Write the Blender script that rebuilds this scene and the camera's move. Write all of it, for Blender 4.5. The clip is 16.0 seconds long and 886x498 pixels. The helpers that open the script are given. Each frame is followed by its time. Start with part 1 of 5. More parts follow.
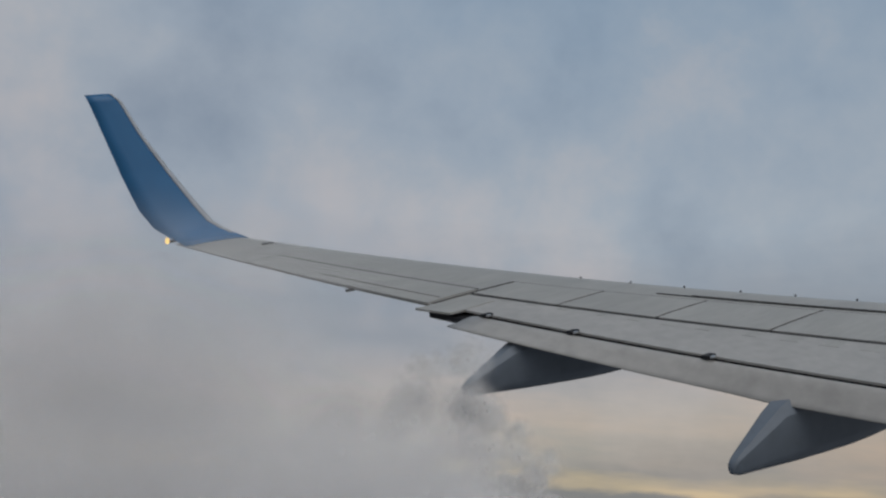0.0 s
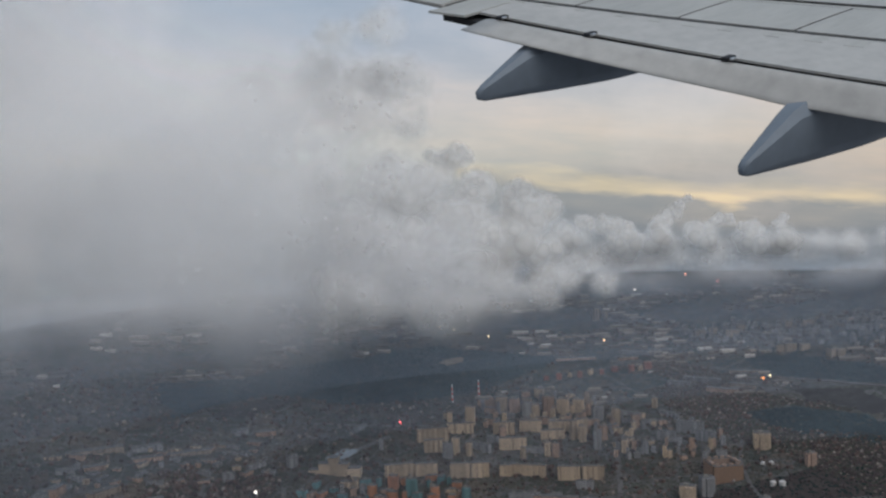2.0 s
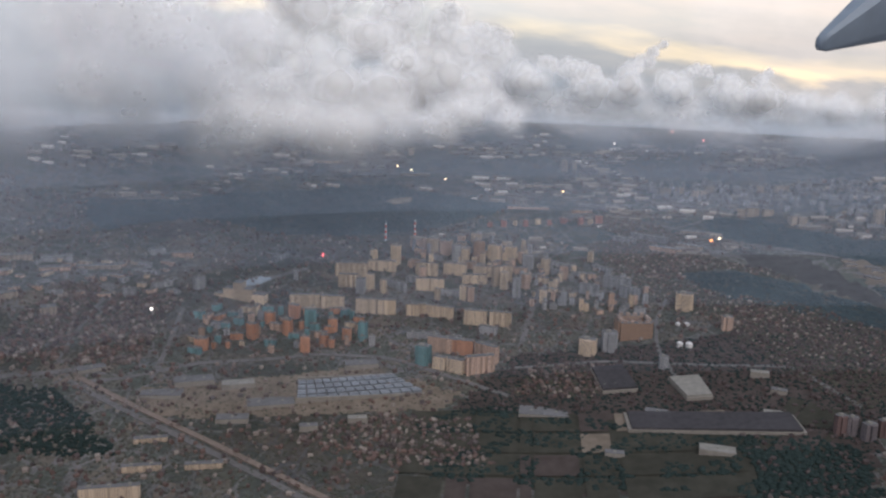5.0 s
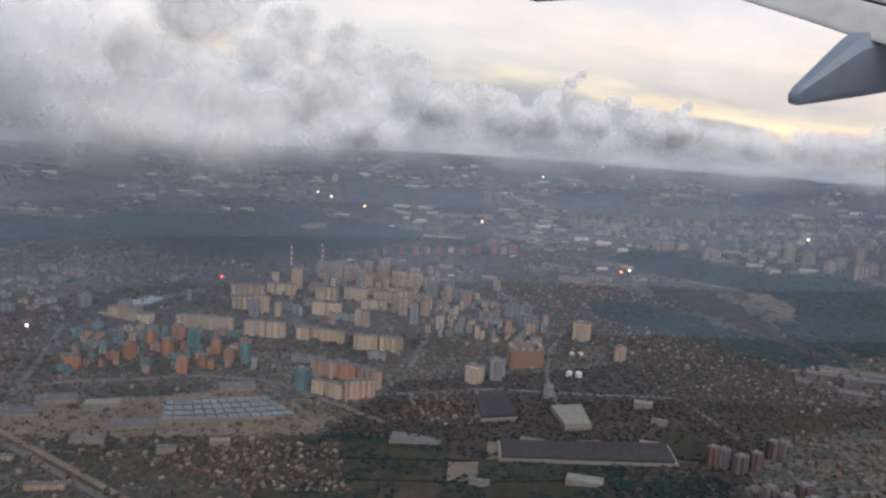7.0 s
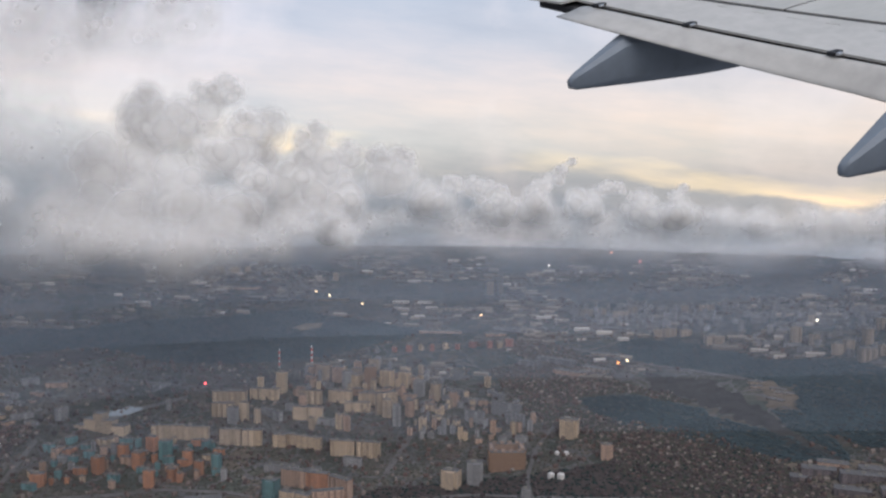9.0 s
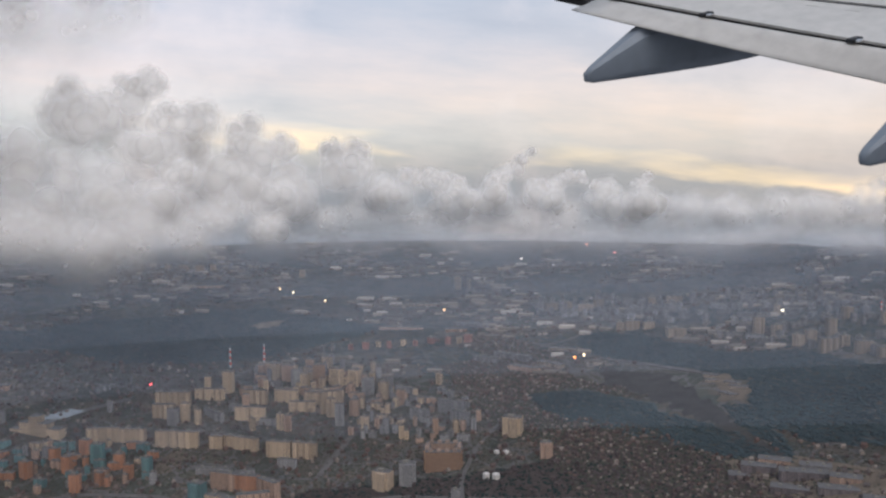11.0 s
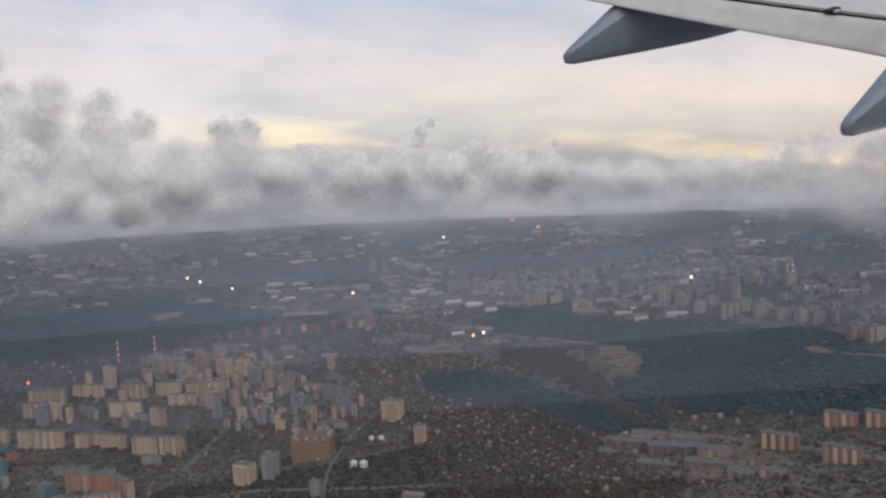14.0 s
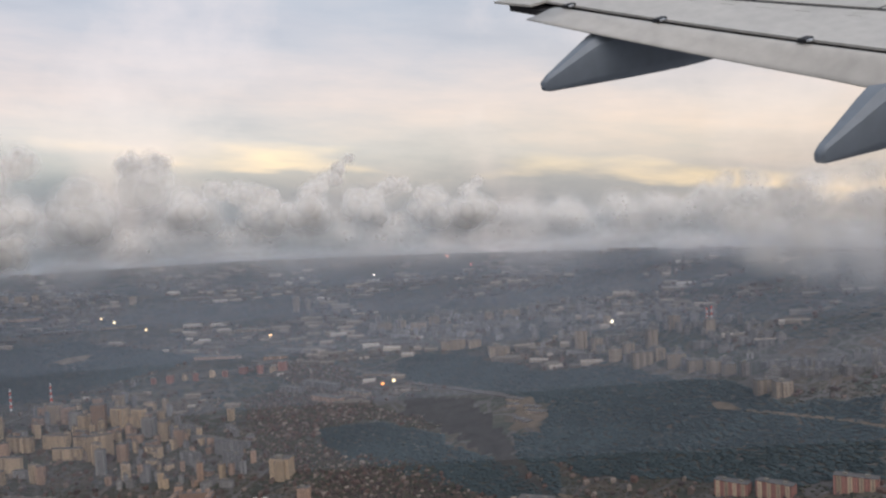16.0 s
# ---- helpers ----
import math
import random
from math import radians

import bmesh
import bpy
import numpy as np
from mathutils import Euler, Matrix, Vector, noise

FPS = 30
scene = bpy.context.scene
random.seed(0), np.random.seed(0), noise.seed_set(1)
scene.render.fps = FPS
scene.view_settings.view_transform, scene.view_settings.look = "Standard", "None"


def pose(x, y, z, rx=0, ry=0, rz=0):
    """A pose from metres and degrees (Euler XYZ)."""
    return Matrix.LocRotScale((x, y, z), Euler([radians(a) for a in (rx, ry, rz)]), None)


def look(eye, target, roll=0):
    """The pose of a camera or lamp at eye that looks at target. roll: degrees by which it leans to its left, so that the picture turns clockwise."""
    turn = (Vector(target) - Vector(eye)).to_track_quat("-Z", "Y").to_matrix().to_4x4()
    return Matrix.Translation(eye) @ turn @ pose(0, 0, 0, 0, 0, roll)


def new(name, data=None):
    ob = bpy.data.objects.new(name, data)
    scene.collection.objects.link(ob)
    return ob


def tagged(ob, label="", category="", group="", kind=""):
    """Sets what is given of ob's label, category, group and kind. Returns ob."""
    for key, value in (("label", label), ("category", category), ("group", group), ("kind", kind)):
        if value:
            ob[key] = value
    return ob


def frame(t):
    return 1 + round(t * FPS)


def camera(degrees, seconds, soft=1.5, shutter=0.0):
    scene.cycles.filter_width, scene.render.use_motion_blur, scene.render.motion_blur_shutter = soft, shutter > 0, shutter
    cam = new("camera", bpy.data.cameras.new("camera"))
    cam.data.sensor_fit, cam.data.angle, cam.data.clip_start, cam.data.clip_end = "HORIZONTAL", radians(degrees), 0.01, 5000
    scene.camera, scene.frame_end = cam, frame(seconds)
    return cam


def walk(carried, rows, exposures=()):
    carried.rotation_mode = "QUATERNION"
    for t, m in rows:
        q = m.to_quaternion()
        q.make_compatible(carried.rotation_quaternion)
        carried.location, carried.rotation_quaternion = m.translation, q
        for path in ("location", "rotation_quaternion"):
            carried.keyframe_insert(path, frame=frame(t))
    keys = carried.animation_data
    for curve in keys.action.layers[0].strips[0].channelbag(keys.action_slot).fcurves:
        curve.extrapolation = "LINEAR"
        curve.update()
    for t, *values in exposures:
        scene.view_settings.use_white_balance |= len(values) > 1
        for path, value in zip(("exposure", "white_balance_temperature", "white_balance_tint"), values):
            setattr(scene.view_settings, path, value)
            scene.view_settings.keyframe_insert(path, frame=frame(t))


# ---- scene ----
cam = camera(51.65, 16.0, soft=2.4)
PATH = [
    (0.0, pose(-0.2313, -0.0130, 0.4786, 104.573, 1.806, -3.235)),
    (0.5, pose(-0.1882, 0.0113, 0.4653, 101.045, 1.938, -3.376)),
    (1.0, pose(-0.1439, 0.0348, 0.4513, 96.386, 2.445, -2.974)),
    (1.5, pose(-0.0971, 0.0565, 0.4358, 91.389, 2.798, -2.675)),
    (2.0, pose(-0.0503, 0.0774, 0.4215, 86.417, 2.154, -2.032)),
    (2.5, pose(-0.0068, 0.0985, 0.4125, 82.172, -0.135, -1.113)),
    (3.0, pose(0.0390, 0.1173, 0.4085, 80.336, 0.564, -0.530)),
    (3.5, pose(0.0836, 0.1336, 0.4058, 78.278, -0.111, 0.557)),
    (6.0, pose(0.3034, 0.1776, 0.3346, 77.498, -1.933, 2.078)),
    (6.5, pose(0.3410, 0.1892, 0.3292, 77.869, -2.516, 1.584)),
    (7.0, pose(0.3759, 0.2019, 0.3253, 80.282, -3.229, 1.199)),
    (7.5, pose(0.4081, 0.2153, 0.3253, 82.867, -2.682, 2.666)),
    (8.0, pose(0.4415, 0.2291, 0.3294, 84.766, -1.929, 3.823)),
    (8.5, pose(0.4771, 0.2432, 0.3334, 85.466, -1.146, 4.155)),
    (9.0, pose(0.5134, 0.2570, 0.3344, 85.817, -0.336, 4.255)),
    (11.5, pose(0.6843, 0.3380, 0.3145, 85.598, 0.828, 5.698)),
    (12.0, pose(0.7141, 0.3543, 0.3031, 85.762, 0.858, 5.743)),
    (12.5, pose(0.7451, 0.3712, 0.2946, 85.799, 0.911, 5.840)),
    (13.0, pose(0.7753, 0.3889, 0.2916, 85.628, 1.454, 5.836)),
    (13.5, pose(0.8062, 0.4076, 0.2900, 85.182, 2.246, 5.469)),
    (14.0, pose(0.8373, 0.4264, 0.2873, 84.877, 3.091, 4.890)),
    (14.5, pose(0.8693, 0.4461, 0.2846, 84.829, 3.701, 4.266)),
    (15.0, pose(0.9020, 0.4678, 0.2835, 84.810, 4.032, 3.853)),
    (15.5, pose(0.9329, 0.4914, 0.2896, 85.115, 4.300, 2.945)),
    (16.0, pose(0.9618, 0.5159, 0.3060, 86.398, 2.978, 3.738)),
]
walk(cam, PATH, ((0.0, -1.0, 6400, 6), (1.0, -0.8, 6300, 5), (2.0, -0.47, 6200, 5), (3.0, 0.0, 6150, 7), (6.0, 0.2, 6250, 10), (7.0, 0.18, 6250, 10), (9.0, 0.0, 6350, 10), (12.0, -0.04, 6450, 10), (14.0, -0.08, 6500, 10), (16.0, -0.06, 6750, 10)))

# ---- sky and sun ----
world = bpy.data.worlds.new("evening_sky")
scene.world = world
world.use_nodes = True
wn, wl = world.node_tree.nodes, world.node_tree.links
wn.clear()


def wnode(kind, **props):
    n = wn.new(kind)
    for k, v in props.items():
        if k == "op":
            n.operation = v
        elif k == "blend":
            n.blend_type, n.data_type = v, "RGBA"
    return n


def wmath(op, a, b=None, clamp=False):
    n = wn.new("ShaderNodeMath")
    n.operation, n.use_clamp = op, clamp
    for i, v in enumerate((a, b)):
        if v is None:
            continue
        if isinstance(v, (int, float)):
            n.inputs[i].default_value = v
        else:
            wl.new(v, n.inputs[i])
    return n.outputs[0]


def wmix(fac, a, b):
    n = wn.new("ShaderNodeMix")
    n.data_type = "RGBA"
    if isinstance(fac, (int, float)):
        n.inputs[0].default_value = fac
    else:
        wl.new(fac, n.inputs[0])
    for i, v in ((6, a), (7, b)):
        if isinstance(v, tuple):
            n.inputs[i].default_value = (*v, 1)
        else:
            wl.new(v, n.inputs[i])
    return n.outputs[2]


def wramp(fac, stops):
    n = wn.new("ShaderNodeValToRGB")
    cr = n.color_ramp
    while len(cr.elements) < len(stops):
        cr.elements.new(0.5)
    for e, (p, c) in zip(cr.elements, stops):
        e.position, e.color = p, (*c, 1)
    wl.new(fac, n.inputs[0])
    return n.outputs[0]


SUN_EL, SUN_ROT = radians(44), radians(162)
tc = wn.new("ShaderNodeTexCoord")
tilt = wn.new("ShaderNodeMapping")
tilt.inputs["Rotation"].default_value = (0, radians(-5.2), 0)
wl.new(tc.outputs["Generated"], tilt.inputs[0])
sep = wn.new("ShaderNodeSeparateXYZ")
wl.new(tilt.outputs[0], sep.inputs[0])
# far cloud deck, stretched flat near the horizon
flat = wn.new("ShaderNodeVectorMath")
flat.operation = "MULTIPLY"
flat.inputs[1].default_value = (1, 1, 5)
wl.new(tilt.outputs[0], flat.inputs[0])


def wnoise(vec, scale, detail, rough, off=0.0):
    n = wn.new("ShaderNodeTexNoise")
    n.inputs["Scale"].default_value, n.inputs["Detail"].default_value, n.inputs["Roughness"].default_value = scale, detail, rough
    m = wn.new("ShaderNodeMapping")
    m.inputs["Location"].default_value = (off, off * 0.7, off * 0.3)
    wl.new(vec, m.inputs[0])
    wl.new(m.outputs[0], n.inputs["Vector"])
    return n.outputs["Fac"]


n_big = wnoise(flat.outputs[0], 2.6, 7, 0.6, 3.0)
n_soft = wnoise(tilt.outputs[0], 3.0, 5, 0.5, 7.0)
n_strip = wnoise(flat.outputs[0], 7.0, 5, 0.55, 1.0)
elev = wmath("ADD", sep.outputs["Z"], wmath("MULTIPLY", wmath("SUBTRACT", n_strip, 0.5), 0.05))
height = wmath("ADD", wmath("MULTIPLY", elev, 1.6), 0.16)
# towards the glow the low sky is cream and the high sky dull; away from it pale grey blue
warm_side = wramp(height, ((0.00, (0.22, 0.24, 0.28)), (0.12, (0.30, 0.32, 0.36)), (0.172, (0.46, 0.44, 0.43)), (0.212, (0.60, 0.55, 0.51)),
                           (0.29, (0.75, 0.60, 0.51)), (0.38, (0.60, 0.51, 0.48)), (0.47, (0.49, 0.47, 0.48)), (0.62, (0.66, 0.70, 0.75)), (1.0, (0.50, 0.62, 0.76))))
cool_side = wramp(height, ((0.00, (0.22, 0.24, 0.28)), (0.12, (0.30, 0.32, 0.36)), (0.172, (0.46, 0.45, 0.45)), (0.212, (0.60, 0.55, 0.54)),
                           (0.29, (0.66, 0.55, 0.51)), (0.38, (0.56, 0.52, 0.525)), (0.47, (0.50, 0.505, 0.53)), (0.62, (0.58, 0.61, 0.66)), (0.85, (0.69, 0.725, 0.78)), (1.0, (0.60, 0.70, 0.82))))
side = wmath("ADD", wmath("MULTIPLY", wmath("ADD", sep.outputs["X"], wmath("MULTIPLY", wmath("SUBTRACT", n_soft, 0.5), 0.3)), 1.8), 0.62, True)
deck = wmix(side, cool_side, warm_side)
# broken bright strip under the deck
n_break = wnoise(flat.outputs[0], 3.4, 4, 0.5, 5.0)
strip = wmath("MULTIPLY", wramp(height, ((0.172, (0, 0, 0)), (0.186, (1, 1, 1)), (0.198, (0.8, 0.8, 0.8)), (0.22, (0, 0, 0)))), wmath("MULTIPLY", wmath("SUBTRACT", n_break, 0.40), 5.0, True))
deck = wmix(strip, deck, (1.15, 0.90, 0.58))
# low layers lie in long streaks, the high deck in soft heaps
n_heap = wnoise(tilt.outputs[0], 4.2, 6, 0.55, 11.0)
high = wmath("MULTIPLY", wmath("SUBTRACT", sep.outputs["Z"], 0.12), 7.0, True)
n_mix = wmath("ADD", wmath("MULTIPLY", n_heap, high), wmath("MULTIPLY", n_big, wmath("SUBTRACT", 1.0, high)))
grey = wramp(n_mix, ((0.30, (0.68, 0.71, 0.76)), (0.48, (0.94, 0.94, 0.95)), (0.70, (1.28, 1.16, 1.06))))
mul = wn.new("ShaderNodeMix")
mul.data_type, mul.blend_type = "RGBA", "MULTIPLY"
mul.inputs[0].default_value = 1.0
wl.new(deck, mul.inputs[6])
wl.new(grey, mul.inputs[7])
# pale blue gaps and pink lit edges higher up
puff = wmath("MULTIPLY", wmath("SUBTRACT", n_heap, 0.54, False), 6.0, True)
pink = wmix(wmath("MULTIPLY", puff, 0.45), mul.outputs[2], (0.92, 0.76, 0.70))
sky = wn.new("ShaderNodeTexSky")
sky.sky_type = "NISHITA"
sky.sun_disc = False
sky.sun_elevation, sky.sun_rotation = SUN_EL, SUN_ROT
sky.ozone_density, sky.dust_density = 3.0, 2.0
bg_sky, bg_deck, add, out = (wn.new(k) for k in ("ShaderNodeBackground", "ShaderNodeBackground", "ShaderNodeAddShader", "ShaderNodeOutputWorld"))
bg_sky.inputs[1].default_value = 0.05
bg_deck.inputs[1].default_value = 0.95
wl.new(sky.outputs[0], bg_sky.inputs[0])
wl.new(pink, bg_deck.inputs[0])
wl.new(bg_sky.outputs[0], add.inputs[0])
wl.new(bg_deck.outputs[0], add.inputs[1])
wl.new(add.outputs[0], out.inputs[0])

sun_data = bpy.data.lights.new("soft_sun", "SUN")
sun_data.energy, sun_data.angle, sun_data.color = 1.65, radians(60), (1.0, 0.88, 0.78)
sun = new("soft_sun", sun_data)
# soft, high behind the viewer's right shoulder
sun.matrix_world = look((4, -8.5, 10.5), (0, 1.5, 0))

# ---- materials ----


class Mat:
    """A node material with short helpers."""

    def __init__(self, name):
        self.m = bpy.data.materials.new(name)
        self.m.use_nodes = True
        self.n, self.l = self.m.node_tree.nodes, self.m.node_tree.links
        self.p = self.n["Principled BSDF"]
        self.o = self.n["Material Output"]
        self.tc = self.n.new("ShaderNodeTexCoord")

    def put(self, sock, v):
        if isinstance(v, (int, float)):
            sock.default_value = v
        elif isinstance(v, tuple):
            sock.default_value = (*v, 1) if len(sock.default_value) == 4 and len(v) == 3 else v
        else:
            self.l.new(v, sock)

    def noise(self, scale, detail=4, rough=0.55, space="Object", stretch=(1, 1, 1)):
        mp = self.n.new("ShaderNodeMapping")
        mp.inputs["Scale"].default_value = stretch
        self.l.new(self.tc.outputs[space], mp.inputs[0])
        t = self.n.new("ShaderNodeTexNoise")
        t.inputs["Scale"].default_value, t.inputs["Detail"].default_value, t.inputs["Roughness"].default_value = scale, detail, rough
        self.l.new(mp.outputs[0], t.inputs["Vector"])
        return t.outputs["Fac"]

    def math(self, op, a, b=0.0, clamp=False):
        t = self.n.new("ShaderNodeMath")
        t.operation, t.use_clamp = op, clamp
        self.put(t.inputs[0], a)
        self.put(t.inputs[1], b)
        return t.outputs[0]

    def ramp(self, fac, stops):
        t = self.n.new("ShaderNodeValToRGB")
        while len(t.color_ramp.elements) < len(stops):
            t.color_ramp.elements.new(0.5)
        for e, (p, c) in zip(t.color_ramp.elements, stops):
            e.position, e.color = p, (*c, 1) if isinstance(c, tuple) else (c, c, c, 1)
        self.l.new(fac, t.inputs[0])
        return t.outputs[0]

    def mix(self, fac, a, b, blend="MIX"):
        t = self.n.new("ShaderNodeMix")
        t.data_type, t.blend_type = "RGBA", blend
        self.put(t.inputs[0], fac)
        self.put(t.inputs[6], a)
        self.put(t.inputs[7], b)
        return t.outputs[2]

    def bump(self, height, strength, dist):
        t = self.n.new("ShaderNodeBump")
        t.inputs["Strength"].default_value, t.inputs["Distance"].default_value = strength, dist
        self.l.new(height, t.inputs["Height"])
        self.l.new(t.outputs[0], self.p.inputs["Normal"])

    def set(self, color, rough=0.6, metal=0.0, spec=0.4):
        self.put(self.p.inputs["Base Color"], color)
        self.put(self.p.inputs["Roughness"], rough)
        self.p.inputs["Metallic"].default_value = metal
        self.p.inputs["Specular IOR Level"].default_value = spec
        return self


def plain(name, color, rough=0.6, metal=0.0, scale=20.0, amount=0.25, spec=0.4):
    """A surface with grain and stains at two scales."""
    k = Mat(name)
    f = k.math("ADD", k.math("MULTIPLY", k.noise(scale, 5), 0.6), k.math("MULTIPLY", k.noise(scale * 0.17, 3), 0.4))
    lo, hi = tuple(c * (1 - amount) for c in color), tuple(min(1, c * (1 + amount)) for c in color)
    k.set(k.ramp(f, ((0.3, lo), (0.7, hi))), k.math("ADD", k.math("MULTIPLY", f, 0.2), rough - 0.1), metal, spec)
    return k.m


# ---- mesh helpers ----


def part(name, bm, material, parent=None, label="", smooth=False):
    """Links a bmesh as one mesh object under a thing or a part."""
    me = bpy.data.meshes.new(name)
    bm.normal_update()
    bm.to_mesh(me)
    bm.free()
    me.materials.append(material)
    if smooth:
        me.shade_smooth()
    ob = new(name, me)
    if parent is not None:
        ob.parent = parent
    if label:
        ob["label"] = label
    return ob


def loft(sections, closed=True, caps=True):
    """A bmesh skin over rings of points."""
    bm = bmesh.new()
    rings = [[bm.verts.new(p) for p in s] for s in sections]
    n = len(rings[0])
    for a, b in zip(rings, rings[1:]):
        for i in range(n if closed else n - 1):
            j = (i + 1) % n
            bm.faces.new((a[i], a[j], b[j], b[i]))
    if caps and closed:
        bm.faces.new(rings[0][::-1])
        bm.faces.new(rings[-1])
    bmesh.ops.recalc_face_normals(bm, faces=bm.faces)
    return bm


def box_bm(w, d, h, base=True, bev=0.0):
    bm = bmesh.new()
    bmesh.ops.create_cube(bm, size=1.0)
    bmesh.ops.scale(bm, vec=(w, d, h), verts=bm.verts)
    if base:
        bmesh.ops.translate(bm, vec=(0, 0, h / 2), verts=bm.verts)
    if bev:
        bmesh.ops.bevel(bm, geom=bm.edges[:], offset=bev, segments=2, affect="EDGES", profile=0.5)
    return bm


# ---- the aircraft wing: x towards the nose, y towards the tip, z up ----
WING = Matrix(((0.83111, -0.54773, -0.09612, 22.68573), (0.49031, 0.80331, -0.33806, 8.66539), (0.26238, 0.23384, 0.93620, -0.80036), (0, 0, 0, 1))) @ Matrix.Scale(3, 4)


def w_rise(y):
    return 0.15873 * (y - 12) + 0.00479 * (y - 12) ** 2


def w_te(y):
    return -0.287 * (y - 12)


def w_chord(y):
    return 2.756 - 0.268 * (y - 12)


def w_top(x, y):
    """Height of the upper skin."""
    s = (w_te(y) + w_chord(y) - x) / w_chord(y)
    s = min(max(s, 0.0), 1.0)
    return w_rise(y) + w_chord(y) * 0.022 * (1 - abs(1 - 2.6 * s) ** 2 if s < 0.385 else max(0, 1 - ((s - 0.385) / 0.615) ** 1.5))


paint = Mat("grey_wing_paint")
f = paint.math("ADD", paint.math("MULTIPLY", paint.noise(1.3, 6, 0.6, stretch=(0.6, 2.2, 1)), 0.55), paint.math("MULTIPLY", paint.noise(9, 5, 0.65, stretch=(0.4, 3, 1)), 0.45))
paint.set(paint.ramp(f, ((0.28, (0.255, 0.25, 0.235)), (0.5, (0.335, 0.33, 0.312)), (0.72, (0.41, 0.405, 0.385)))), paint.ramp(f, ((0.3, 0.42), (0.7, 0.55))), 0.0, 0.4)
PAINT = paint.m
PALE = plain("pale_flap_paint", (0.37, 0.36, 0.345), 0.5, 0.0, 6, 0.16)
FAIR = plain("fairing_paint", (0.150, 0.178, 0.215), 0.5, 0.0, 4, 0.16)
DARK = plain("dark_rubber_and_gap_shade", (0.016, 0.017, 0.020), 0.75, 0.0, 12, 0.3)
SEAM = plain("panel_seal", (0.085, 0.08, 0.075), 0.7, 0.0, 12, 0.3)
BLUE = plain("blue_winglet_paint", (0.028, 0.135, 0.30), 0.35, 0.0, 2.0, 0.12)
WHITE = plain("white_edge_paint", (0.44, 0.46, 0.49), 0.45, 0.0, 6, 0.1)
METAL = plain("bare_metal", (0.55, 0.55, 0.56), 0.35, 1.0, 30, 0.2)
GLOW = Mat("lit_lamp_glass")
GLOW.set((1.0, 0.75, 0.25), 0.3)
GLOW.p.inputs["Emission Color"].default_value = (1.0, 0.62, 0.16, 1)
GLOW.p.inputs["Emission Strength"].default_value = 2.5

wing = new("aircraft_wing")
wing.matrix_world = WING
tagged(wing, "grey swept airliner wing with a blue upturned winglet", "wing")


def skin(lines, ys, lift=0.0, thick=0.02, bow=0.0):
    """A plate on the upper skin between an aft and a fore line, x = f(y)."""
    aft, fore = lines
    secs = []
    for y in ys:
        a, b = aft(y), fore(y)
        k = 7
        top = [(a + (b - a) * i / (k - 1), y, w_top(a + (b - a) * i / (k - 1), y) + lift) for i in range(k)]
        secs.append(top + [(x, yy, z - thick) for x, yy, z in reversed(top)])
    return loft(secs)


def span(y0, y1, n):
    return [y0 + (y1 - y0) * i / (n - 1) for i in range(n)]


# main box with a rounded leading edge
secs = []
for y in span(3.6, 18.0, 40):
    c, te = w_chord(y), w_te(y)
    back = 0.24 if y < 12.45 else 0.0
    ring = []
    for i in range(15):
        s = (1 - back) * (1 - math.cos(math.pi * i / 14)) / 2
        x = te + c * (1 - s)
        ring.append((x, y, w_top(x, y) - 0.012 - 0.045 * math.exp(-s * 40)))
    for i in range(13, 0, -1):
        s = (1 - back) * (1 - math.cos(math.pi * i / 14)) / 2
        x = te + c * (1 - s)
        ring.append((x, y, w_rise(y) - 0.012 - c * 0.085 * (math.sin(math.pi * min(1, s * 0.95 + 0.02)) ** 0.75) - 0.02 * (back > 0)))
    secs.append(ring)
part("wing_box", loft(secs), PAINT, wing, "weathered grey wing skin", True)

sp_te = lambda y: 0.55 + 0.4076 * (12.53 - y)
sp_le = lambda y: 1.39 + 0.5 * (12.58 - y)
fl_gap = lambda y: 0.0 + 0.275 * (12.1 - y)
# near-black sheet under the spoilers and flap gap; the gap's shade is its colour
part("flap_bay", skin((lambda y: fl_gap(y) - 0.12, lambda y: sp_te(y) + 0.25), span(3.6, 12.5, 20), -0.10, 0.08), DARK, wing, "black sheet for the shade behind the flap")
edges = [3.7, 5.95, 7.28, 8.62, 9.95, 11.25, 12.5]
for a, b in zip(edges, edges[1:]):
    part("spoiler", skin((lambda y: sp_te(y) + 0.02, lambda y: sp_le(y) - 0.012), span(a + 0.017, b - 0.017, 5), 0.004, 0.03), PAINT, wing)
    # dark strip in the slit between spoilers, coloured as the shade there
    part("spoiler_gap", skin((lambda y: sp_te(y) + 0.02, lambda y: sp_le(y) - 0.012), span(b - 0.016, b + 0.016, 2), -0.004, 0.02), DARK, wing)
    part("spoiler_seal", skin((lambda y: sp_te(y) - 0.04, lambda y: sp_te(y) + 0.02), span(a + 0.005, b - 0.005, 5), -0.010, 0.03), DARK, wing)
part("hinge_seal", skin((lambda y: sp_le(y) - 0.012, lambda y: sp_le(y) + 0.018), span(3.7, 12.55, 20), 0.001, 0.02), SEAM, wing)
part("slat_seal", skin((lambda y: 2.52 + 0.494 * (10.73 - y), lambda y: 2.545 + 0.494 * (10.73 - y)), span(4.5, 10.7, 14), 0.001, 0.02), DARK, wing)
part("slat_seal", skin((lambda y: 2.60 + 0.494 * (10.73 - y), lambda y: 2.615 + 0.494 * (10.73 - y)), span(4.5, 10.3, 14), 0.001, 0.02), SEAM, wing)
# shroud between the spoilers and the flap
part("flap_shroud", skin((lambda y: fl_gap(y) + 0.02, lambda y: sp_te(y) - 0.045), span(3.7, 12.42, 20), -0.012, 0.03), PALE, wing)
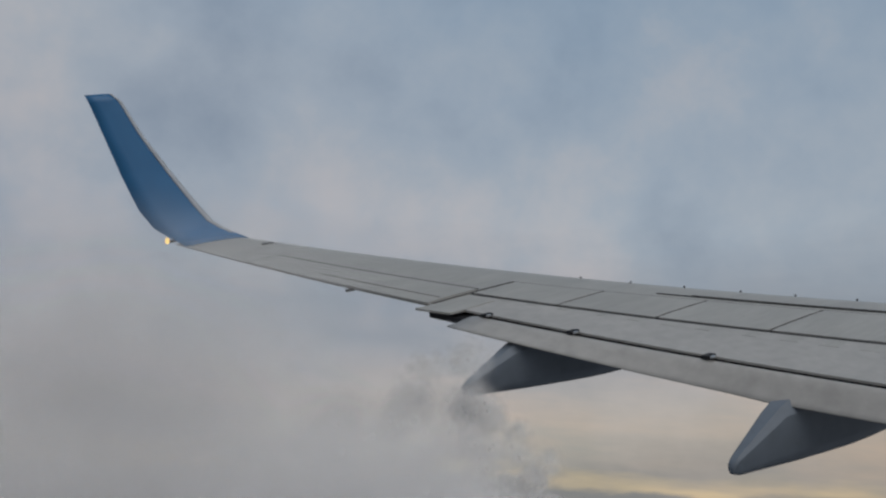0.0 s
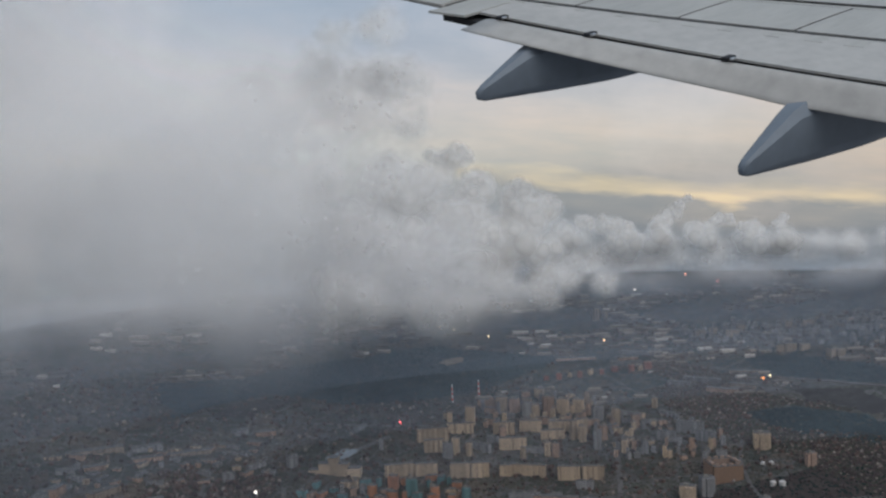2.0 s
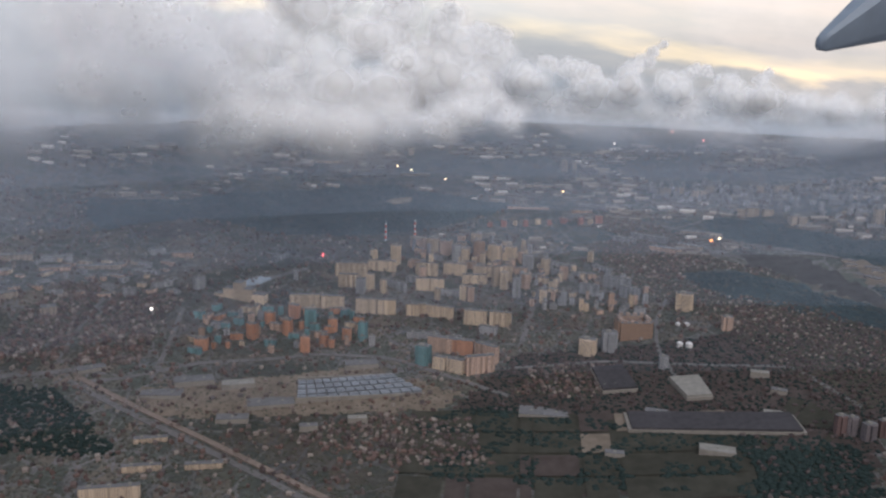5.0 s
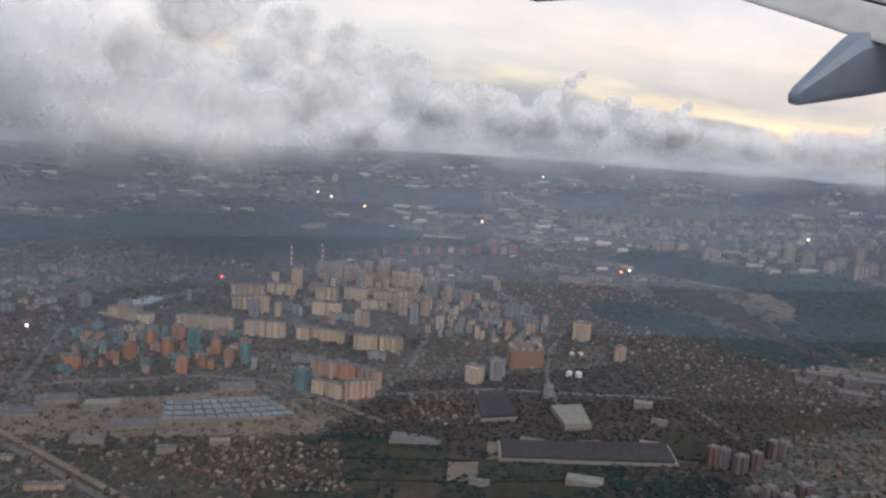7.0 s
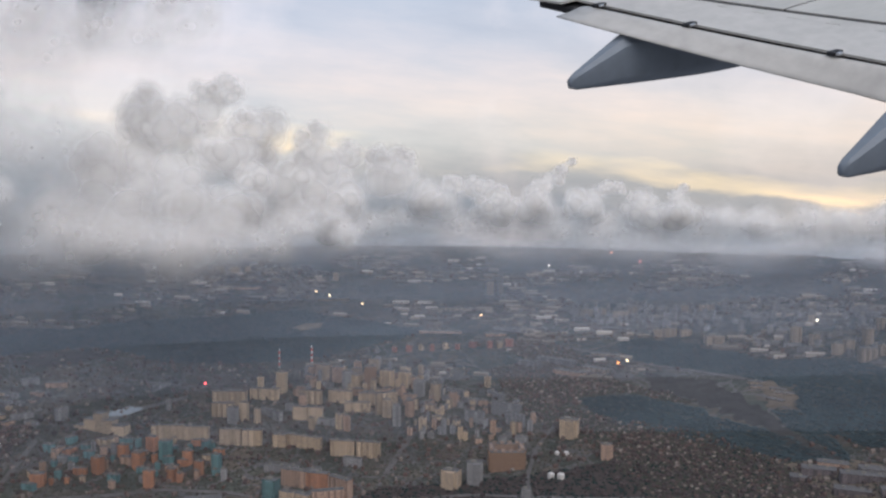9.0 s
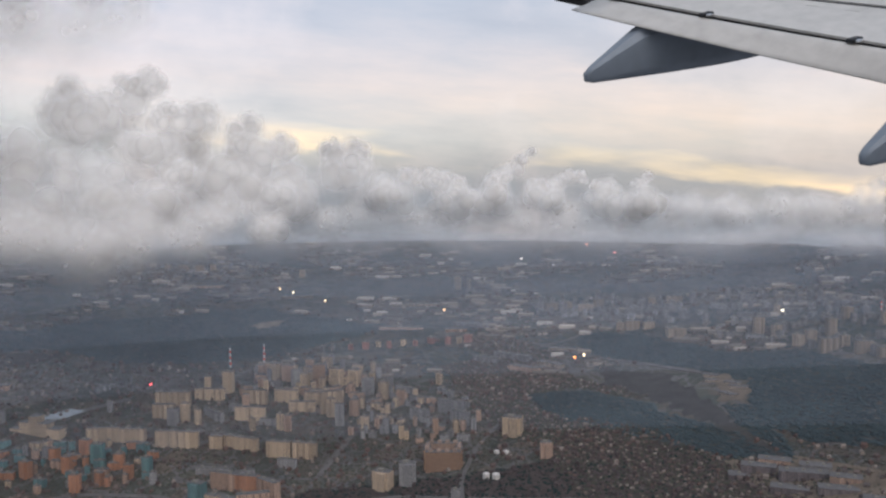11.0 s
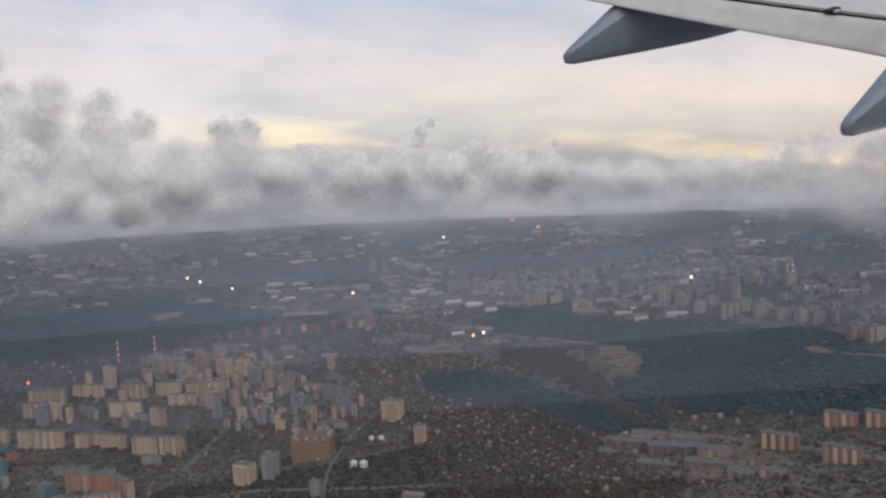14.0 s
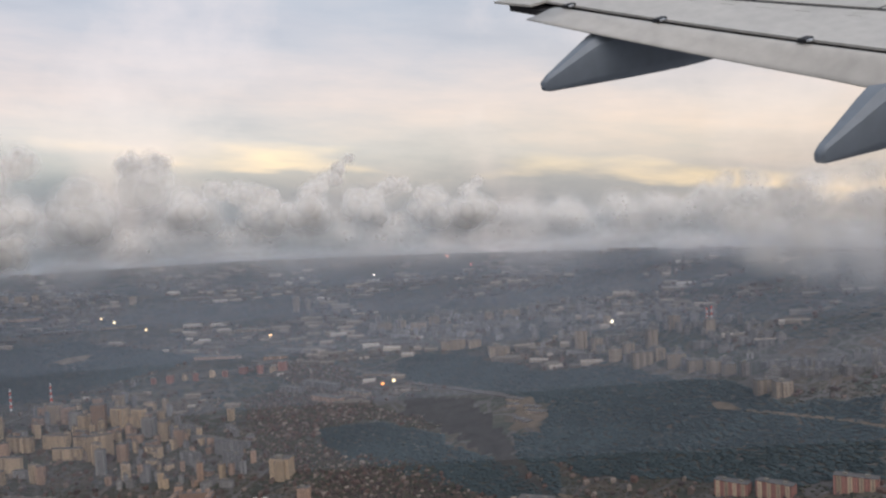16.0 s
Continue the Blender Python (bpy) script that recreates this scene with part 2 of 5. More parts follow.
part("shroud_end", skin((lambda y: -0.36 - 0.5 * (y - 12.3), lambda y: 0.40 - 0.42 * (y - 12.5)), span(12.02, 12.5, 4), -0.004, 0.03), PAINT, wing)

# drooped flap
secs = []
for y in span(3.6, 11.75, 24):
    x0, z0 = fl_gap(y) - 0.055, w_top(fl_gap(y), y) - 0.04
    c = max(0.27, 0.535 - 0.075 * (11.75 - y))
    drop = 0.03 + 0.062 * min(3.9, 11.75 - y)
    ring = []
    for i in range(9):
        s = i / 8
        ring.append((x0 - c * s, y, z0 + 0.03 * math.sin(math.pi * min(1, s * 1.5)) * (1 - s) - drop * s ** 1.25))
    for i in range(8, 0, -1):
        s = i / 8
        ring.append((x0 - c * s, y, z0 - 0.015 - 0.09 * math.sin(math.pi * min(1, 0.15 + s * 0.85)) ** 0.8 * (1 - s) - drop * s ** 1.1))
    secs.append(ring)
part("flap", loft(secs), PALE, wing, "pale grey drooped flap", True)
for y in (11.63, 10.35, 8.63, 6.7):
    g = box_bm(0.16, 0.10, 0.05, True, 0.012)
    bmesh.ops.translate(g, vec=(fl_gap(y) - 0.02, y, w_top(fl_gap(y), y) - 0.035), verts=g.verts)
    br = part("hinge_bracket", g, DARK, wing, "dark flap hinge fitting")
    g = box_bm(0.07, 0.04, 0.03, True, 0.008)
    bmesh.ops.translate(g, vec=(fl_gap(y) - 0.05, y - 0.085, w_top(fl_gap(y), y) - 0.02), verts=g.verts)
    part("bolt_head", g, METAL, br, "bright metal fitting")

# aileron and its tab
ail = lambda y: 0.66 - 0.3825 * (y - 12.88)
tab = lambda y: 0.10 - 0.318 * (y - 12.67)
part("aileron", skin((lambda y: w_te(y) + 0.0, lambda y: ail(y) - 0.015), span(12.6, 16.2, 10), 0.004, 0.03), PAINT, wing)
part("aileron_seal", skin((lambda y: ail(y) - 0.018, lambda y: ail(y) + 0.02), span(12.6, 16.22, 10), 0.003, 0.02), DARK, wing)
part("tab_seal", skin((lambda y: tab(y) - 0.008, lambda y: tab(y) + 0.008), span(12.67, 14.85, 8), 0.008, 0.02), SEAM, wing)
part("end_seal", skin((lambda y: w_te(y) + 0.02, lambda y: ail(y)), span(16.2, 16.225, 2), 0.003, 0.02), SEAM, wing)
part("end_seal", skin((lambda y: w_te(y) + 0.02, lambda y: sp_le(12.55)), span(12.52, 12.545, 2), 0.002, 0.02), SEAM, wing)
g = box_bm(0.20, 0.05, 0.045, True, 0.015)
bmesh.ops.translate(g, vec=(w_te(14.0) + 0.0, 14.0, w_rise(14.0) - 0.075), verts=g.verts)
part("aileron_horn", g, DARK, wing, "small dark hinge fairing")
# small fittings along the leading edge
for y in (12.13, 11.45, 10.75, 10.05, 9.4, 8.7, 8.0):
    bm = bmesh.new()
    bmesh.ops.create_icosphere(bm, subdivisions=2, radius=0.016)
    x = w_te(y) + w_chord(y) - 0.22
    bmesh.ops.translate(bm, vec=(x, y, w_top(x, y) + 0.006), verts=bm.verts)
    part("vortex_stud", bm, DARK, wing, "small dark stud")
bm = box_bm(0.24, 0.03, 0.022, True, 0.008)
bmesh.ops.translate(bm, vec=(w_te(17.0) + w_chord(17.0) * 0.72, 17.0, w_top(w_te(17.0) + w_chord(17.0) * 0.72, 17.0)), verts=bm.verts)
part("tip_fitting", bm, DARK, wing, "low dark fitting on the skin")

# winglet, swept back and blended into the tip
curve = ((17.75, 1.06, w_te(17.75), w_te(17.75) + w_chord(17.75)), (18.04, 1.15, -1.76, -0.68), (18.22, 1.25, -1.86, -0.80), (18.36, 1.42, -2.04, -0.98), (18.48, 1.76, -2.22, -1.18),
         (18.56, 2.05, -2.30, -1.34), (18.65, 2.40, -2.39, -1.54), (18.80, 3.15, -2.56, -1.94), (18.91, 3.78, -2.71, -2.20), (18.93, 3.92, -2.76, -2.34))
secs, lead = [], []
for i, (y, z, xt, xl) in enumerate(curve):
    if i:
        xt, xl = xt + 0.09, xl + 0.16
    a, b = curve[max(0, i - 1)], curve[min(len(curve) - 1, i + 1)]
    dy, dz = b[0] - a[0], b[1] - a[1]
    k = math.hypot(dy, dz)
    ny, nz = -dz / k, dy / k
    c = xl - xt
    up = [(xl - c * s, y + ny * t, z + nz * t) for s, t in ((0, 0.0), (0.03, 0.02), (0.12, 0.035), (0.35, 0.05), (0.7, 0.03), (1, 0.004))]
    dn = [(xl - c * s, y + ny * t, z + nz * t) for s, t in ((1, -0.004), (0.7, -0.03), (0.35, -0.05), (0.12, -0.035), (0.03, -0.02))]
    secs.append(up + dn)
    m = [(xl + 0.012, y + ny * 0.0, z), (xl - 0.055 * c, y + ny * 0.040, z + nz * 0.040), (xl - 0.11 * c, y + ny * 0.046, z + nz * 0.046),
         (xl - 0.11 * c, y - ny * 0.046, z - nz * 0.046), (xl - 0.055 * c, y - ny * 0.040, z - nz * 0.040)]
    lead.append(m)
wlt = part("winglet", loft(secs), BLUE, wing, "blue painted upturned winglet", True)
part("winglet_leading_edge", loft(lead[1:]), WHITE, wlt, "pale leading edge strip", True)
bm = bmesh.new()
bmesh.ops.create_uvsphere(bm, u_segments=12, v_segments=8, radius=0.045)
bmesh.ops.scale(bm, vec=(0.8, 0.7, 1.4), verts=bm.verts)
bmesh.ops.translate(bm, vec=(-1.74, 18.36, w_rise(17.75) + 0.10), verts=bm.verts)
nav = part("tail_navigation_light", bm, GLOW.m, wing, "lit yellow white tip lamp", True)
bm = box_bm(0.20, 0.07, 0.05, True, 0.015)
bmesh.ops.translate(bm, vec=(-1.62, 18.30, w_rise(17.75) + 0.06), verts=bm.verts)
part("lamp_housing", bm, DARK, nav, "dark lamp housing")


def fairing(y, tail, rise):
    """A canoe-shaped flap track fairing: blunt low tail, raised ridge, long keel running forward under the wing."""
    x0, z0 = tail
    secs = []
    for i in range(19):
        s = 4.8 * (i / 18) ** 1.4
        x = x0 + s
        top = z0 + 0.02 + rise * min(1.0, s / 0.95) - 0.02 * max(0, s - 0.95)
        keel = z0 - 0.13 - 0.11 * s + 0.012 * max(0, s - 1.8) ** 2 * 3.0
        hw = 0.055 + 0.14 * min(1.0, s / 1.1)
        if s > 2.2:
            hw *= 1 - 0.5 * (s - 2.2) / 2.6
        if i == 0:
            top, keel, hw = top - 0.02, keel + 0.02, hw * 0.8
        mid = keel + (top - keel) * (0.86 if s < 0.95 else 0.8)
        ridge = hw * 0.5
        ring = [(x, y - ridge, top), (x, y + ridge, top), (x, y + hw, mid), (x, y + hw * 0.92, keel + (mid - keel) * 0.25), (x, y + hw * 0.45, keel),
                (x, y - hw * 0.45, keel), (x, y - hw * 0.92, keel + (mid - keel) * 0.25), (x, y - hw, mid)]
        secs.append(ring)
    bm = loft(secs)
    bm.verts.index_update()
    for e in bm.edges:
        a, b = (v.index for v in e.verts)
        if a // 8 != b // 8 and a % 8 in (0, 1, 2, 7):
            e.smooth = False
    return part("flap_track_fairing", bm, FAIR, wing, "blue grey flap track fairing", True)


fairing(10.92, (-0.95, -0.72), 0.40)
fairing(7.71, (-0.02, -1.32), 0.46)


# ---- the land, a bowl that rises away from the aircraft and falls off beyond its crest ----


def land(x, y):
    """Height of the ground: it climbs gently to a far crest and falls off behind it."""
    u = y - 1.6
    z = -0.1706 + -0.0124 * x + 0.1890 * u + 0.0262 * u * u + 0.1124 * x * x + -0.0637 * x * u
    cap = 0.152 - 0.14 * max(0, y - max(1.6, 3.0 - 0.42 * (x - 0.4) ** 2))
    d = (cap - z) / 0.007
    return z - 0.007 * math.log1p(math.exp(-d)) if d > -30 else cap


gm = Mat("mixed_land")
blocks = gm.n.new("ShaderNodeTexVoronoi")
blocks.inputs["Scale"].default_value = 26.0
warp = gm.n.new("ShaderNodeVectorMath")
warp.operation = "MULTIPLY_ADD"
wno = gm.n.new("ShaderNodeTexNoise")
wno.inputs["Scale"].default_value = 9.0
gm.l.new(gm.tc.outputs["Object"], wno.inputs["Vector"])
gm.l.new(wno.outputs["Color"], warp.inputs[0])
warp.inputs[1].default_value = (0.05, 0.05, 0)
gm.l.new(gm.tc.outputs["Object"], warp.inputs[2])
gm.l.new(warp.outputs[0], blocks.inputs["Vector"])
sepc = gm.n.new("ShaderNodeSeparateColor")
gm.l.new(blocks.outputs["Color"], sepc.inputs[0])
patch = gm.ramp(sepc.outputs[0], ((0.0, (0.046, 0.050, 0.043)), (0.3, (0.054, 0.056, 0.049)), (0.5, (0.082, 0.066, 0.055)), (0.7, (0.047, 0.052, 0.043)), (0.9, (0.098, 0.078, 0.064)), (1.0, (0.062, 0.064, 0.066))))
street = gm.n.new("ShaderNodeTexVoronoi")
street.feature = "DISTANCE_TO_EDGE"
street.inputs["Scale"].default_value = 19.0
gm.l.new(warp.outputs[0], street.inputs["Vector"])
lane = gm.n.new("ShaderNodeTexVoronoi")
lane.feature = "DISTANCE_TO_EDGE"
lane.inputs["Scale"].default_value = 52.0
gm.l.new(warp.outputs[0], lane.inputs["Vector"])
town = gm.ramp(gm.noise(3.0, 3), ((0.42, 0.0), (0.55, 1.0)))
paved = gm.math("MAXIMUM", gm.math("LESS_THAN", street.outputs["Distance"], 0.045), gm.math("MULTIPLY", gm.math("LESS_THAN", lane.outputs["Distance"], 0.035), town))
patch = gm.mix(paved, patch, (0.084, 0.078, 0.076))
fine = gm.ramp(gm.noise(120, 6, 0.65), ((0.3, 0.72), (0.5, 0.98), (0.72, 1.4)))
big = gm.ramp(gm.noise(4.0, 5, 0.55), ((0.3, 0.65), (0.7, 1.3)))
col = gm.mix(1.0, gm.mix(1.0, patch, fine, "MULTIPLY"), big, "MULTIPLY")
gm.set(col, 0.95, 0.0, 0.05)
gm.bump(gm.noise(160, 4, 0.6), 0.5, 0.002)
LAND = gm.m

verts, faces = [], []
xs = np.concatenate([np.linspace(-6, -1.0, 14)[:-1], np.linspace(-1.0, 1.9, 140), np.linspace(1.9, 7, 14)[1:]])
ys = np.concatenate([np.linspace(-5, 0.8, 14)[:-1], np.linspace(0.8, 3.4, 130), np.linspace(3.4, 9, 20)[1:]])
for y in ys:
    for x in xs:
        verts.append((x, y, land(x, y)))
nx = len(xs)
for j in range(len(ys) - 1):
    for i in range(nx - 1):
        a = j * nx + i
        faces.append((a, a + 1, a + nx + 1, a + nx))
me = bpy.data.meshes.new("ground")
me.from_pydata(verts, [], faces)
me.shade_smooth()
me.materials.append(LAND)
ground = tagged(new("ground", me), "dim brown and green land around a city at dusk", "ground", kind="structure")

# ---- clouds: heaps of soft rounded puffs ----


def cloud_material(name, tone, thick, grain, rag, solid, through_light=0.35):
    """Vapour that thins out towards the ragged rim of each puff; solid: how far its dense middle reaches."""
    k = Mat(name)
    k.n.remove(k.p)
    at = k.n.new("ShaderNodeAttribute")
    at.attribute_name = "rim"
    e = at.outputs["Fac"]
    if rag:
        e = k.math("ADD", e, k.math("MULTIPLY", k.math("SUBTRACT", k.noise(grain, 2, 0.5), 0.45), rag * 2))
    mr = k.n.new("ShaderNodeMapRange")
    mr.interpolation_type = "SMOOTHSTEP"
    k.l.new(e, mr.inputs["Value"])
    mr.inputs["From Min"].default_value, mr.inputs["From Max"].default_value = 1.0, solid
    mr.inputs["To Min"].default_value, mr.inputs["To Max"].default_value = 0.0, thick
    # nothing is left at the rim itself
    edge = k.math("SUBTRACT", 1.0, k.math("POWER", at.outputs["Fac"], 4.0), True)
    dens = k.math("MULTIPLY", mr.outputs[0], edge)
    dif, tra, mixd, clear, mixa = (k.n.new(s) for s in ("ShaderNodeBsdfDiffuse", "ShaderNodeBsdfTranslucent", "ShaderNodeMixShader", "ShaderNodeBsdfTransparent", "ShaderNodeMixShader"))
    soft = k.n.new("ShaderNodeAttribute")
    soft.attribute_name = "swell"
    for d in (dif, tra):
        k.l.new(soft.outputs["Vector"], d.inputs["Normal"])
        d.inputs["Color"].default_value = (*tone, 1)
    mixd.inputs[0].default_value = through_light
    k.l.new(dif.outputs[0], mixd.inputs[1])
    k.l.new(tra.outputs[0], mixd.inputs[2])
    k.l.new(dens, mixa.inputs[0])
    k.l.new(clear.outputs[0], mixa.inputs[1])
    k.l.new(mixd.outputs[0], mixa.inputs[2])
    k.l.new(mixa.outputs[0], k.o.inputs[0])
    return k.m


CUMULUS = cloud_material("cumulus_vapour", (0.91, 0.90, 0.895), 0.50, 11, 0.16, 0.05, 0.35)
SOFT_CUMULUS = cloud_material("soft_cumulus_vapour", (0.91, 0.90, 0.895), 0.30, 9, 0.18, -0.15, 0.35)
BASE = cloud_material("cloud_base_vapour", (0.80, 0.80, 0.82), 0.16, 8, 0.2, -0.2, 0.45)
STORM = cloud_material("dark_cloud_vapour", (0.74, 0.73, 0.72), 0.24, 8, 0.2, -0.2, 0.45)
MIST = cloud_material("thin_vapour", (0.98, 0.98, 0.99), 0.16, 7, 0.12, -0.2, 0.35)
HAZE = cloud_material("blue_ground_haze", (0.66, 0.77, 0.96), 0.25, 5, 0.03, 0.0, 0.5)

RINGS, SEGS = 6, 16
WIDE_OPEN = radians(62)
dome = [(0.0, -1.0, 0.0, 0.0)]
for i in range(1, RINGS + 1):
    a = WIDE_OPEN * i / RINGS
    for j in range(SEGS):
        b = 2 * math.pi * j / SEGS
        dome.append((math.sin(a) * math.cos(b), -math.cos(a), math.sin(a) * math.sin(b), math.sin(a) / math.sin(WIDE_OPEN)))
dome_faces = [(0, 1 + (j + 1) % SEGS, 1 + j) for j in range(SEGS)]
for i in range(RINGS - 1):
    for j in range(SEGS):
        a, b = 1 + i * SEGS + j, 1 + i * SEGS + (j + 1) % SEGS
        dome_faces.append((a, b, b + SEGS, a + SEGS))


def vapour(name, label, verts, faces, rim, swell, material):
    me = bpy.data.meshes.new(name)
    me.from_pydata(verts, [], faces)
    me.shade_smooth()
    me.attributes.new("rim", "FLOAT", "POINT").data.foreach_set("value", rim)
    me.attributes.new("swell", "FLOAT_VECTOR", "POINT").data.foreach_set("vector", swell)
    me.materials.append(material)
    return tagged(new(name, me), label, name, kind="stuff")


def cloud(label, lobes, material, small=26, seed=1, least=0.38, most=0.8, per=0.26, lift=0.25, wide=1.0, high=1.0, uneven=0.7, deep=0.10, floor=-0.45, form=0.7, under=0.7):
    """A heap of lobes (x, y, z, radius), each studded with smaller puffs over its front and top; the underside stays flat."""
    rnd = random.Random(seed)
    puffs = []
    for x, y, z, r in lobes:
        puffs.append((x, y + r * 0.3, z - r * 0.05, r * 0.98, 0.25))
        for _ in range(small):
            a, up = rnd.uniform(-math.pi, 0), rnd.uniform(floor, 1.0)
            flat = math.sqrt(max(0, 1 - up * up))
            s = r * rnd.uniform(least, most) * (1.0 if up > -0.1 else 1.3)
            reach = (r - s * 0.55) * rnd.uniform(0.85, 1.08)
            puffs.append((x + math.cos(a) * flat * reach * wide, y + math.sin(a) * flat * reach * 0.7, z + up * reach * high, s, 1.0))
    vs, fs, rim, own, part_of = [], [], [], [], []
    for px, py, pz, r, lump in puffs:
        o = len(vs)
        q = Vector((rnd.uniform(-9, 9), rnd.uniform(-9, 9), rnd.uniform(-9, 9)))
        # each puff faces the open side of the bank
        c, s = math.cos((px - 0.55) * 0.4), math.sin((px - 0.55) * 0.4)
        for dx, dy, dz, e in dome:
            p = Vector((dx, dy, dz))
            n = 1 + uneven * (0.40 * noise.noise(p * 1.3 + q) + 0.22 * noise.noise(p * 3.1 + q))
            ax, ay = dx * r * 1.13 * n * wide, (dy + 0.47) * r * deep * n
            vs.append((px + ax * c + ay * s, py - ax * s + ay * c, pz + dz * r * 1.13 * n * high))
            rim.append(e)
            own.append((dx, dy, dz))
            part_of.append(lump)
        fs += [tuple(i + o for i in f) for f in dome_faces]
    # the shading follows the puff, its lobe and the whole heap
    pts, own, part_of = np.array(vs), np.array(own), np.array(part_of)
    slope, top = np.zeros_like(pts), np.zeros(len(pts))
    for x, y, z, r in lobes:
        d = (pts - (x, y, z)) / (r * 1.2)
        w = np.exp(-(d * d).sum(1))
        slope += d * w[:, None]
        top += w
    slope /= (top + 0.05)[:, None]
    g = slope * (form, 0.2, form * 1.2) + own * part_of[:, None] * (per, 0.1, per) + np.array((0, -0.75, lift))
    zs = [p[2] for p in lobes]
    g[:, 2] += under * (pts[:, 2] - (min(zs) + max(zs)) / 2) / ((max(zs) - min(zs)) / 2 + 0.06)
    swell = (g / np.linalg.norm(g, axis=1)[:, None]).ravel()
    return vapour("cloud", label, vs, fs, rim, swell, material)


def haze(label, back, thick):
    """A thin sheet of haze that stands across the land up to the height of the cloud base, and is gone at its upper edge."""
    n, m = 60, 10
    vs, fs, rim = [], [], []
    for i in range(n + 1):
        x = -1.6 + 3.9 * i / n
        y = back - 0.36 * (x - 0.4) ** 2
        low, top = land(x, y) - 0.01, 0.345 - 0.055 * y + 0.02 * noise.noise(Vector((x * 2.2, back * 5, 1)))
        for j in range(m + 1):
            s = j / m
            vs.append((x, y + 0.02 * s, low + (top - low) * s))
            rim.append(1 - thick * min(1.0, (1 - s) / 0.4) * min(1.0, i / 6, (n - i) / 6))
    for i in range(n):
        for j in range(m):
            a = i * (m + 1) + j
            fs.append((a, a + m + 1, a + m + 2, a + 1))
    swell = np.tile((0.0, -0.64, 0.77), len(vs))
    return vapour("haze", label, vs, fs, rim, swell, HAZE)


scene.cycles.transparent_max_bounces = 96
FAR_LOBES = [(0.11, 2.32, 0.286, 0.086), (0.24, 2.34, 0.345, 0.068), (0.21, 2.34, 0.389, 0.037), (0.27, 2.34, 0.381, 0.031), (0.34, 2.34, 0.288, 0.068), (0.38, 2.35, 0.324, 0.031), (0.44, 2.36, 0.317, 0.043), (0.47, 2.36, 0.267, 0.062), (0.49, 2.36, 0.316, 0.02), (0.56, 2.37, 0.272, 0.062), (0.58, 2.37, 0.315, 0.035), (0.61, 2.38, 0.343, 0.026), (0.63, 2.38, 0.365, 0.019), (0.65, 2.38, 0.379, 0.014), (0.68, 2.38, 0.276, 0.056), (0.73, 2.39, 0.319, 0.027), (0.76, 2.39, 0.321, 0.02), (0.79, 2.39, 0.303, 0.015), (0.81, 2.39, 0.262, 0.056), (0.9, 2.4, 0.261, 0.056), (0.89, 2.4, 0.301, 0.022), (0.91, 2.41, 0.322, 0.016)]
FAR_RIGHT_LOBES = [(0.99, 2.41, 0.253, 0.052), (1.09, 2.42, 0.245, 0.052), (1.19, 2.43, 0.244, 0.052), (1.28, 2.44, 0.246, 0.052), (1.38, 2.45, 0.253, 0.056), (1.42, 2.46, 0.289, 0.032), (1.48, 2.46, 0.27, 0.056), (1.59, 2.47, 0.256, 0.074), (1.7, 2.48, 0.26, 0.074)]
FAR_BODY_LOBES = [(0.01, 2.35, 0.248, 0.058), (0.09, 2.36, 0.239, 0.058), (0.18, 2.36, 0.23, 0.058), (0.27, 2.37, 0.244, 0.058), (0.36, 2.38, 0.235, 0.058), (0.44, 2.39, 0.226, 0.058), (0.53, 2.4, 0.239, 0.058), (0.62, 2.41, 0.23, 0.058), (0.71, 2.42, 0.222, 0.058), (0.79, 2.43, 0.235, 0.058), (0.88, 2.44, 0.226, 0.058), (0.97, 2.45, 0.217, 0.058), (1.06, 2.46, 0.231, 0.058), (1.15, 2.46, 0.222, 0.058), (1.23, 2.47, 0.213, 0.058), (1.32, 2.48, 0.227, 0.058), (1.41, 2.49, 0.218, 0.058), (1.5, 2.5, 0.209, 0.058), (1.58, 2.51, 0.223, 0.058)]
MID_LOBES = [(0.17, 1.88, 0.356, 0.057), (0.22, 1.89, 0.379, 0.033), (0.13, 1.87, 0.313, 0.067), (0.2, 1.88, 0.293, 0.053), (0.16, 1.88, 0.404, 0.04), (0.1, 1.86, 0.266, 0.057), (0.2, 1.87, 0.241, 0.038), (0.08, 1.87, 0.419, 0.048), (0.05, 1.87, 0.372, 0.057)]
LEFT_LOBES = [(0.04, 1.77, 0.479, 0.034), (0.0, 1.77, 0.458, 0.045), (0.07, 1.77, 0.425, 0.036), (-0.05, 1.76, 0.414, 0.067), (0.03, 1.77, 0.381, 0.058), (0.08, 1.77, 0.331, 0.045), (-0.05, 1.75, 0.307, 0.081), (0.05, 1.76, 0.278, 0.067), (-0.09, 1.76, 0.432, 0.063), (-0.14, 1.75, 0.362, 0.081), (-0.15, 1.74, 0.255, 0.098), (-0.02, 1.75, 0.217, 0.063)]
FRONT_LOBES = [(0.23, 1.61, 0.279, 0.04), (0.19, 1.6, 0.264, 0.047), (0.27, 1.61, 0.25, 0.033), (0.15, 1.6, 0.233, 0.047), (0.08, 1.59, 0.242, 0.063), (0.01, 1.58, 0.227, 0.071), (-0.07, 1.57, 0.244, 0.079), (-0.15, 1.56, 0.23, 0.087)]
OUTER_LOBES = [(-0.33, 1.84, 0.562, 0.13), (-0.16, 1.85, 0.593, 0.11), (-0.06, 1.86, 0.613, 0.075), (-0.47, 1.82, 0.432, 0.16), (-0.29, 1.83, 0.393, 0.12), (-0.45, 1.81, 0.252, 0.12), (-0.24, 1.83, 0.273, 0.09), (-0.06, 1.85, 0.424, 0.08)]
